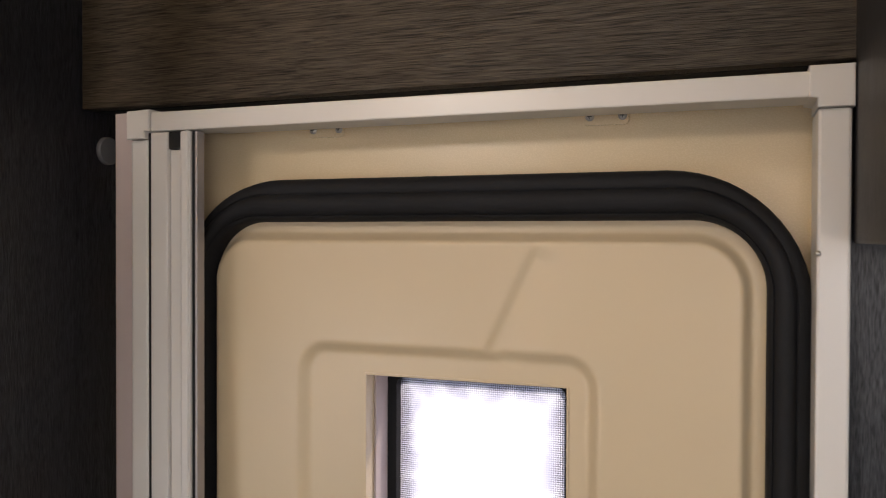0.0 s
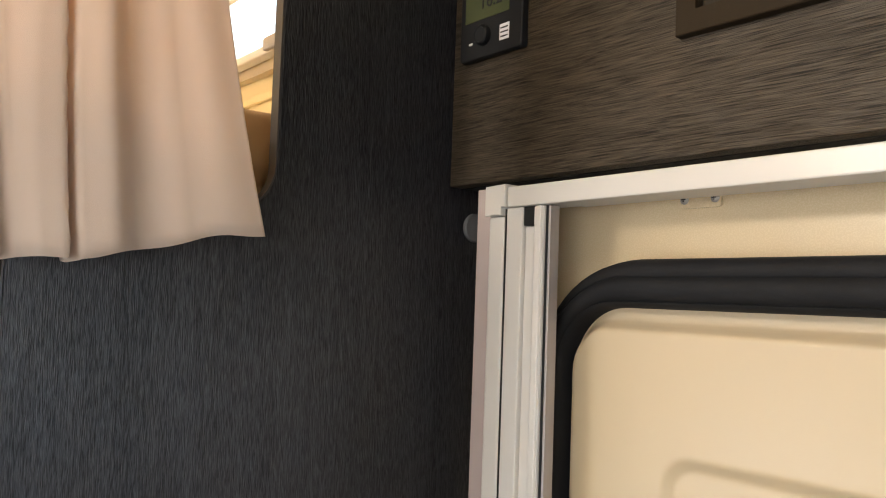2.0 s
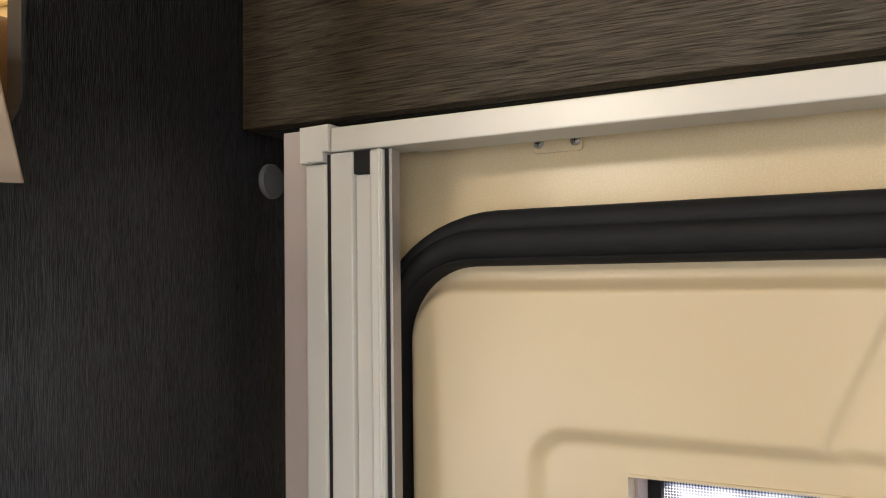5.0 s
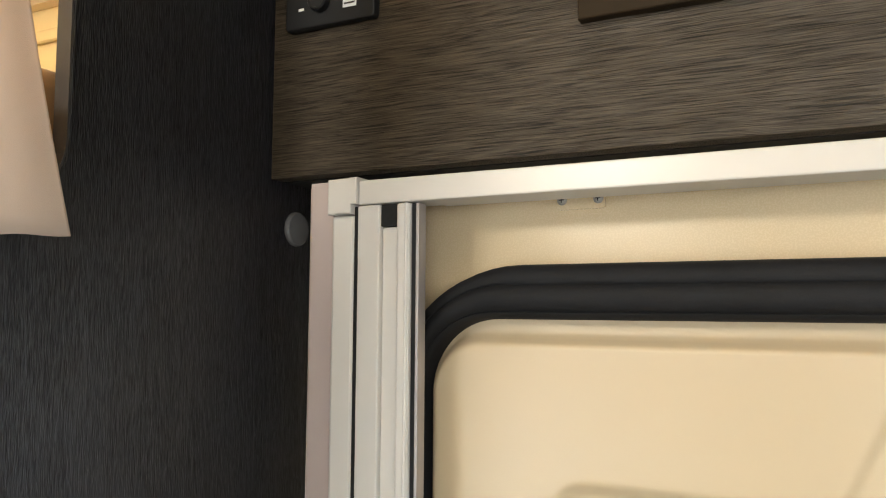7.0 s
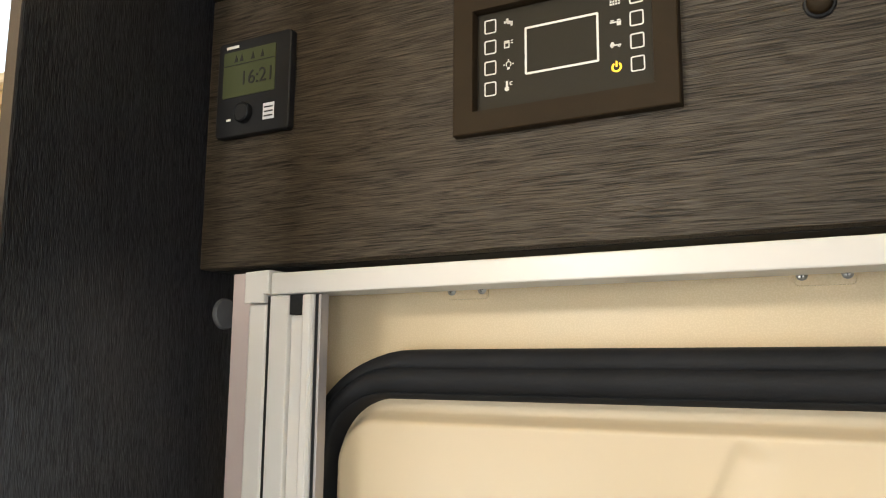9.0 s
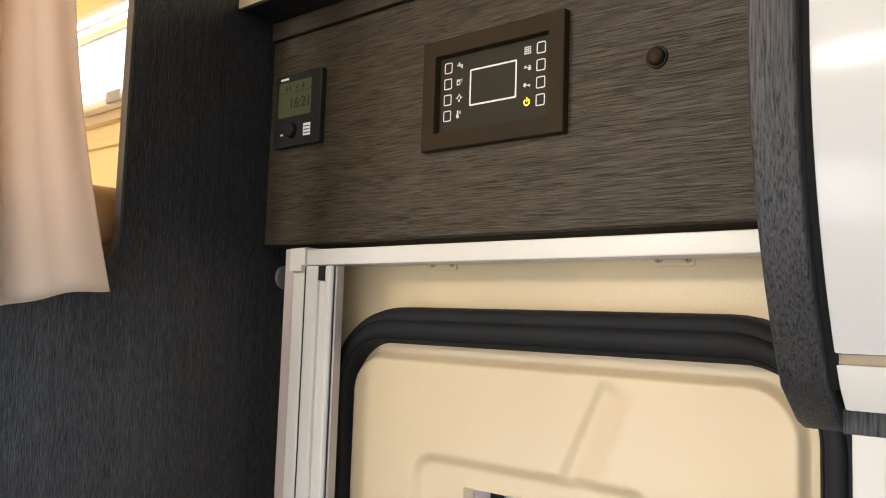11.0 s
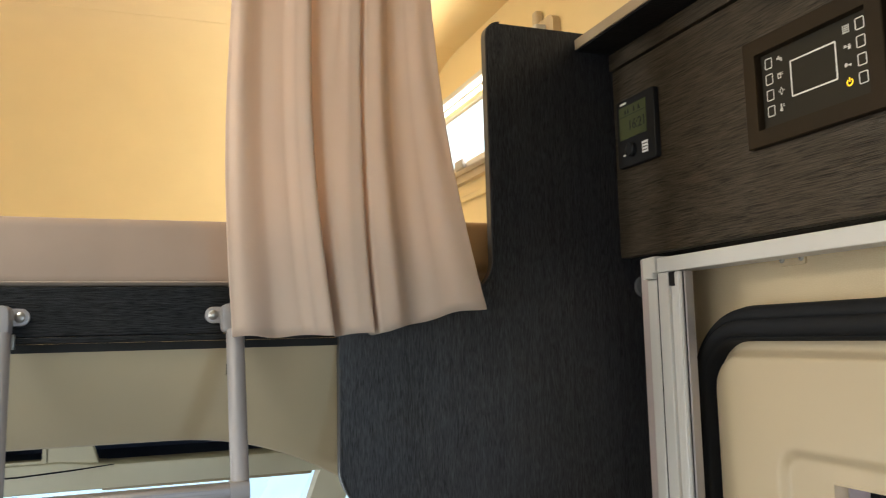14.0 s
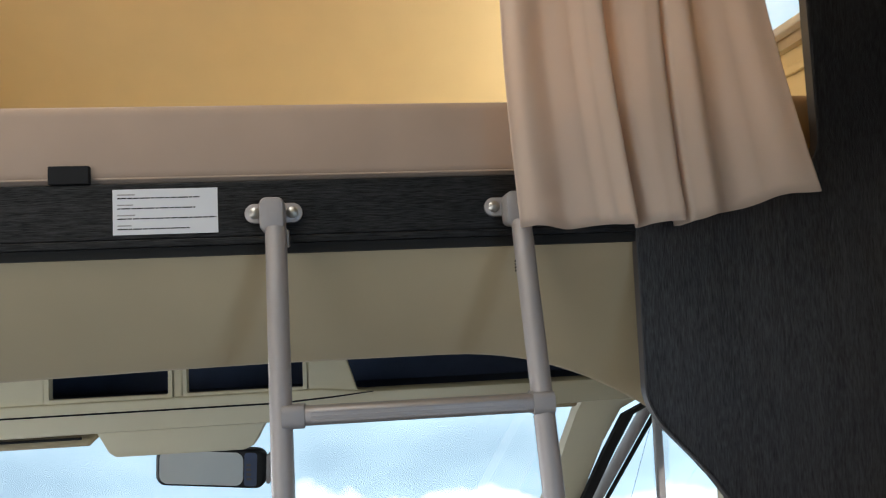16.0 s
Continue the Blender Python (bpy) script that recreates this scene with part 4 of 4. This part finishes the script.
def ladder():
    t = thing("bunk_ladder", (-0.30, 0.18, 0.0), "satin aluminium bunk ladder hooked on the bed board", "ladder")
    def rail_x(z):
        return -0.448 + (1.70 - z) * 0.245

    for y, yl in ((0.047, 0.0625), (0.2945, 0.3015)):
        yf = y + (yl - y) * (1.70 - 0.02) / 0.21 * 0.25
        part("side_rail", rod((rail_x(1.672), y + 0.004, 1.672), (rail_x(0.02), yf + 0.01, 0.02), 0.0105, 24), ALU, t, smooth=40)
        c = part("top_cap", slab(round_rect(y - 0.0115, y + 0.0125, 1.669, 1.7035, 0.007, 4), 0, -0.466, -0.436, 0.004), GREY_PLASTIC, t, "grey plastic hook cap", smooth=40)
        pl = part("bracket_plate", slab(round_rect(y - 0.029, y + 0.029, 1.681, 1.701, 0.0098, 8), 0, -0.4712, -0.4662, 0.001), ALU, t, "bright metal bracket", smooth=30)
        for dy in (-0.019, 0.019):
            part("screw", lathe([(0.006, 0), (0.006, 0.001), (0.003, 0.0028), (0.0006, 0.003)], (-0.4661, y + dy, 1.691), (1, 0, 0), 16), STEEL, pl, smooth=40)
        part("hook_pin", box(-0.462, -0.452, y + 0.012, y + 0.016, 1.655, 1.672, 0.001), STEEL, t)
    lb = bmesh.new()
    for k in range(4):
        box(-0.432, -0.4315, 0.2875, 0.2895, 1.630 - 0.0032 * k, 1.632 - 0.0032 * k, bm=lb)
    part("rail_print", lb, INK, t)
    for z in (1.494, 1.24, 0.99, 0.74, 0.49, 0.24):
        x = rail_x(z)
        part("rung", slab(round_rect(x - 0.013, x + 0.013, z - 0.0085, z + 0.0085, 0.006, 5), 1, 0.074, 0.292, 0.0005), ALU, t, smooth=40)
        g = bmesh.new()
        for dz in (-0.004, 0.0, 0.004):
            box(x + 0.0128, x + 0.0136, 0.083, 0.283, z + dz - 0.0007, z + dz + 0.0007, bm=g)
        part("rung_tread", g, GREY_PLASTIC, t)
        for a in ((0.056, 0.077), (0.289, 0.310)):
            part("rung_clamp", slab(round_rect(x - 0.0145, x + 0.0145, z - 0.0105, z + 0.0105, 0.006, 4), 1, a[0], a[1], 0.001), GREY_PLASTIC, t, smooth=40)

    m = Matrix.Translation((-0.0572, 0.0545, -0.008)) @ Matrix.Diagonal((1, 0.997, 1, 1)) @ Matrix.Translation((0, -0.047, 0))
    for o in t.children_recursive:
        o.data.transform(m)


ladder()


def curtain():
    folds = [(0.0, 0.004), (0.05, 0.012), (0.16, -0.008), (0.25, -0.004), (0.30, 0.010), (0.355, 0.020), (0.385, -0.020), (0.42, 0.004), (0.47, 0.014), (0.515, 0.016), (0.524, -0.034), (0.545, 0.012), (0.61, 0.018), (0.68, -0.012), (0.80, -0.002), (0.90, 0.006), (1.0, 0.002)]

    def fold(u):
        for (a, p), (b2, q) in zip(folds, folds[1:]):
            if u <= b2:
                return p + (q - p) * smoothstep(a, b2, u)
        return folds[-1][1]

    bm = bmesh.new()
    nu, nv = 150, 60
    grid = []
    for j in range(nv + 1):
        v = j / nv
        row = []
        for i in range(nu + 1):
            u = i / nu
            zb = 1.6550 + 0.0295 * smoothstep(0.45, 1.0, u) + 0.0012 * math.sin(u * 31) + 0.0010 * fold(u) / 0.02
            z = zb + (2.44 - zb) * v
            k = (z - 1.66)
            yl = 0.300 - 0.008 * math.sin(min(k / 0.42, 1) * math.pi)
            yr = 0.630 - 0.26 * k + 0.23 * k * k
            ur = u - 0.22 * min(k, 0.45) * smoothstep(0.38, 0.53, u) * (1 - smoothstep(0.75, 1.0, u)) + 0.005 * math.sin(6 * z + 9 * u)
            x = -0.484 + fold(min(max(ur, 0), 1)) * (0.52 + 0.28 * math.cos(k * 2.2)) - 0.02 * v
            x += 0.0006 * math.sin(u * 45 + z * 9) + 0.0025 * noise.noise(Vector((u * 7, z * 5, 3)))
            row.append(bm.verts.new((x, yl + (yr - yl) * u, z)))
        grid.append(row)
    for j in range(nv):
        for i in range(nu):
            bm.faces.new((grid[j][i], grid[j][i + 1], grid[j + 1][i + 1], grid[j + 1][i]))
    ob = part("curtain", bm, CURTAIN, smooth=80)
    so = ob.modifiers.new("thickness", "SOLIDIFY")
    so.thickness = 0.0018
    tagged(ob, "beige pleated cloth curtain hanging beside the alcove bed", "curtain")


curtain()


# ---- cab under the alcove ----
def brow_z(y):
    """Lower edge of the headliner behind the ladder."""
    return 1.529 - 0.008 * smoothstep(0.1, -0.4, y) - 1.62 * max(0.0, y - 0.235) ** 2.15 - 0.25 * max(0.0, -y - 0.75) ** 1.75


def headliner():
    bm = bmesh.new()
    rows = []
    ys = [-1.08 + 0.02 * i for i in range(int((0.62 + 1.08) / 0.02) + 1)]
    for y in ys:
        zl = brow_z(y)
        line = [(-0.540, 1.648), (-0.542, 1.64)]
        for i in range(1, 9):
            k = i / 8
            line.append((-0.542 - 0.07 * k ** 1.3, 1.64 + (zl - 1.64) * k))
        line += [(-0.617, zl - 0.003), (-0.628, zl - 0.002), (-0.640, zl + 0.008), (-0.66, zl + 0.10)]
        rows.append([bm.verts.new((x, y, z)) for x, z in line])
    for a, b2 in zip(rows, rows[1:]):
        for q in range(len(a) - 1):
            bm.faces.new((a[q], a[q + 1], b2[q + 1], b2[q]))
    tagged(part("cab_headliner", bm, CAB_CLOTH, smooth=60), "beige cloth-covered headliner with an arched edge over the cab", "headliner", kind="structure")


headliner()
tagged(part("cab_roof", box(-1.45, -0.66, -1.0, 0.92, 1.565, 1.595), CAB_PLASTIC), "cab roof lining under the alcove", "ceiling", kind="structure")


def overhead_console():
    t = thing("overhead_console", (-0.95, -0.1, 1.38), "cream plastic overhead console with dark storage pockets above the windscreen", "console")
    X = -0.95
    # frame bars leave the pockets open
    part("upper_bar", box(X - 0.03, X, -0.95, 0.66, 1.520, 1.565, 0.004), CAB_PLASTIC, t)
    lower = slab([(-0.95, 1.4135), (0.66, 1.4235), (0.66, 1.459), (0.15, 1.459), (0.08, 1.466), (-0.95, 1.461)], 0, X - 0.06, X + 0.012, 0.006)
    part("lower_bar", lower, CAB_PLASTIC, t, smooth=40)
    part("joint_line", slab([(-0.95, 1.4440), (0.02, 1.4470), (0.10, 1.4520), (0.16, 1.4580), (0.16, 1.4592), (0.10, 1.4545), (0.02, 1.4495), (-0.95, 1.4465)], 0, X + 0.0122, X + 0.0140), RUBBER, t, "thin dark joint line")
    part("pocket_divider", slab([(0.060, 1.460), (0.136, 1.460), (0.117, 1.521), (0.060, 1.521)], 0, X - 0.03, X, 0.003), CAB_PLASTIC, t)
    for p, q in ((-0.95, -0.322), (-0.139, -0.125)):
        part("pocket_divider", box(X - 0.03, X, p, q, 1.460, 1.521, 0.003), CAB_PLASTIC, t)
    for p, q in ((-0.3215, -0.1395), (-0.1245, 0.0595)):
        part("pocket_rim", ring(round_rect(p, q, 1.4625, 1.521, 0.004, 4), round_rect(p + 0.006, q - 0.006, 1.4695, 1.516, 0.003, 4), 0, X - 0.014, X + 0.003), CAB_PLASTIC, t, smooth=30)
    part("pocket_floor", box(X - 0.20, X - 0.031, -0.95, 0.66, 1.452, 1.458), POCKET, t)
    part("pocket_back", box(X - 0.205, X - 0.20, -0.95, 0.66, 1.45, 1.565), POCKET, t, "blue-black pocket back")
    cover = slab([(-0.252, 1.424), (-0.232, 1.388), (-0.222, 1.381), (-0.036, 1.381), (-0.022, 1.387), (-0.002, 1.424)], 0, X - 0.07, X + 0.004, 0.004)
    part("mirror_cover", cover, CAB_PLASTIC, t, smooth=40)


overhead_console()


def sun_visor(y0, y1, z):
    t = thing("sun_visor", (-1.0, (y0 + y1) / 2, z - 0.02), "cream cloth sun visor folded up under the console", "sun visor")
    bm = slab(round_rect(-0.03, 0.13, -0.006, 0.006, 0.0055, 5), 1, y0, y1, 0.004, 3)
    for v in bm.verts:
        v.co = Matrix.Translation((-1.09, 0, z)) @ Matrix.Rotation(radians(8), 4, "Y") @ v.co
    part("flap", bm, CAB_CLOTH, t, smooth=40)
    # thin dark strip put in for the shadow under the flap's edge
    part("flap_shade", box(-0.957, -0.954, y0 + 0.01, y1 - 0.01, z - 0.012, z - 0.0085, 0.0006), RUBBER, t, "dark strip in place of the shadow along the flap")


sun_visor(-0.92, -0.262, 1.421)
sun_visor(0.14, 0.485, 1.437)


def rear_mirror():
    t = thing("rearview_mirror", (-1.15, -0.12, 1.28), "black rear-view mirror hanging under the console", "mirror")
    m = Matrix.Translation((-1.15, -0.121, 1.322)) @ Matrix.Rotation(radians(-4), 4, "X") @ Matrix.Rotation(radians(-8), 4, "Z") @ Matrix.Rotation(radians(6), 4, "Y")

    def plate(name, y0, y1, h, rad, x0, x1, bevel, material, parent, label=""):
        bm = slab(round_rect(y0, y1, -h, h, rad, 6), 0, x0, x1, bevel, 3)
        bm.transform(m)
        return part(name, bm, material, parent, label, smooth=40)

    plate("housing", -0.096, 0.096, 0.034, 0.018, -0.022, 0.004, 0.006, BLACK, t)
    plate("mirror_glass", -0.088, 0.058, 0.029, 0.014, 0.0042, 0.0048, 0.0, MIRROR, t)
    plate("display_strip", 0.060, 0.082, 0.029, 0.005, 0.0042, 0.0048, 0.0, POCKET, t)
    for k in range(5):
        plate("button", 0.064, 0.072, 0.0022, 0.0008, 0.0049, 0.0056, 0.0, EDGE, t).data.transform(Matrix.Translation((0, 0, 0.016 - 0.008 * k)))
    plate("side_trim", 0.0965, 0.104, 0.026, 0.0035, -0.018, -0.002, 0.001, ALU, t, "bright metal side trim")
    part("stem", rod((-1.17, -0.11, 1.33), (-1.20, -0.11, 1.43), 0.010, 16), BLACK, t)


rear_mirror()


def windscreen():
    t = thing("windscreen", (-1.4, 0, 0.9), "large clear cab windscreen", "windscreen", kind="structure")
    bm = slab([(-1.0, 0), (0.62, 0), (0.66, 1), (-1.02, 1)], 0, -0.002, 0.002)
    for v in bm.verts:
        k = v.co.z
        v.co = Vector((-1.18 - 0.72 * k + v.co.x, v.co.y, 1.44 - 0.62 * k))
    p = part("pane", bm, GLASS, t)
    p.data.flip_normals()
    p.visible_shadow = False
    part("top_seal", box(-1.21, -1.15, -0.98, 0.62, 1.430, 1.452, 0.003), RUBBER, t)


windscreen()


def pillar(name, pts, width, material, label):
    """A bar of given width (across y) through points."""
    bm = bmesh.new()
    vs = []
    for (x, y, z), (wd, dp) in zip(pts, width):
        vs.append([bm.verts.new((x + a * dp, y + b2 * wd, z)) for a, b2 in ((1, -1), (1.25, 0), (1, 1), (-1, 1), (-1, -1))])
    for a, b2 in zip(vs, vs[1:]):
        for q in range(5):
            bm.faces.new((a[q], a[(q + 1) % 5], b2[(q + 1) % 5], b2[q]))
    return tagged(part(name, bm, material, smooth=50), label, "pillar", kind="structure")


pillar("a_pillar_trim", [(-1.00, 0.640, 1.50), (-1.08, 0.598, 1.43), (-1.12, 0.563, 1.388), (-1.19, 0.553, 1.32), (-1.27, 0.541, 1.225), (-1.60, 0.490, 0.90)],
       [(0.10, 0.03), (0.065, 0.025), (0.040, 0.02), (0.036, 0.02), (0.034, 0.02), (0.05, 0.02)], CAB_PLASTIC, "cream windscreen pillar trim")
pillar("door_seal_strip", [(-1.06, 0.690, 1.404), (-1.09, 0.652, 1.398), (-1.12, 0.621, 1.375), (-1.19, 0.602, 1.295), (-1.27, 0.580, 1.195), (-1.55, 0.530, 0.90)],
       [(0.008, 0.008), (0.009, 0.008), (0.010, 0.008), (0.010, 0.008), (0.010, 0.008), (0.012, 0.008)], RUBBER, "black rubber strip of the cab door")


def cab_door_window():
    t = thing("cab_side_window", (-1.3, 0.765, 0.9), "cab door window in a dark grey frame", "window", kind="structure")
    y = 0.765
    bm = slab([(-1.80, 0.80), (-0.62, 0.80), (-0.62, 1.44), (-1.26, 1.44), (-1.30, 1.42)], 1, y, y + 0.004)
    p = part("pane", bm, GLASS, t)
    p.visible_shadow = False
    part("front_frame", rod((-1.30, 0.768, 1.423), (-1.75, 0.614, 0.875), 0.013, 12), GREY_PLASTIC, t, smooth=40)
    part("frame_seal", rod((-1.30, 0.786, 1.412), (-1.75, 0.632, 0.864), 0.005, 10), RUBBER, t, smooth=40)
    part("top_frame", box(-1.34, -0.58, y - 0.02, y + 0.02, 1.425, 1.455, 0.006), RUBBER, t)
    part("quarter_post", box(-1.348, -1.332, y - 0.012, y + 0.008, 0.80, 1.43, 0.003), GREY_PLASTIC, t)
    part("rear_post", box(-1.06, -1.02, y - 0.012, y + 0.008, 0.80, 1.43, 0.003), CAB_PLASTIC, t)


cab_door_window()
w = box(-1.3, -0.60, -1.08, -1.04, 0.0, 0.86)
box(-1.3, -0.60, -1.08, -1.04, 1.40, 1.60, bm=w)
box(-0.78, -0.60, -1.08, -1.04, 0.86, 1.40, bm=w)
tagged(part("cab_wall_south", w, CAB_PLASTIC), "cab side wall with the driver's window opening", "wall", kind="structure")
tagged(part("cab_side_upper", box(-1.30, -0.58, 0.745, 0.80, 1.456, 1.60), CAB_PLASTIC), "cream cab side lining above the window", "wall", kind="structure")
tagged(part("dashboard", box(-1.95, -1.35, -1.04, 0.90, 0.25, 0.80, 0.05, segments=4), BLACK), "dark cab dashboard below the windscreen", "dashboard", kind="structure")
tagged(part("cab_floor", box(-1.95, -0.6, -1.08, 1.02, -0.06, -0.02), FLOORMAT), "cab floor", "floor", kind="structure")
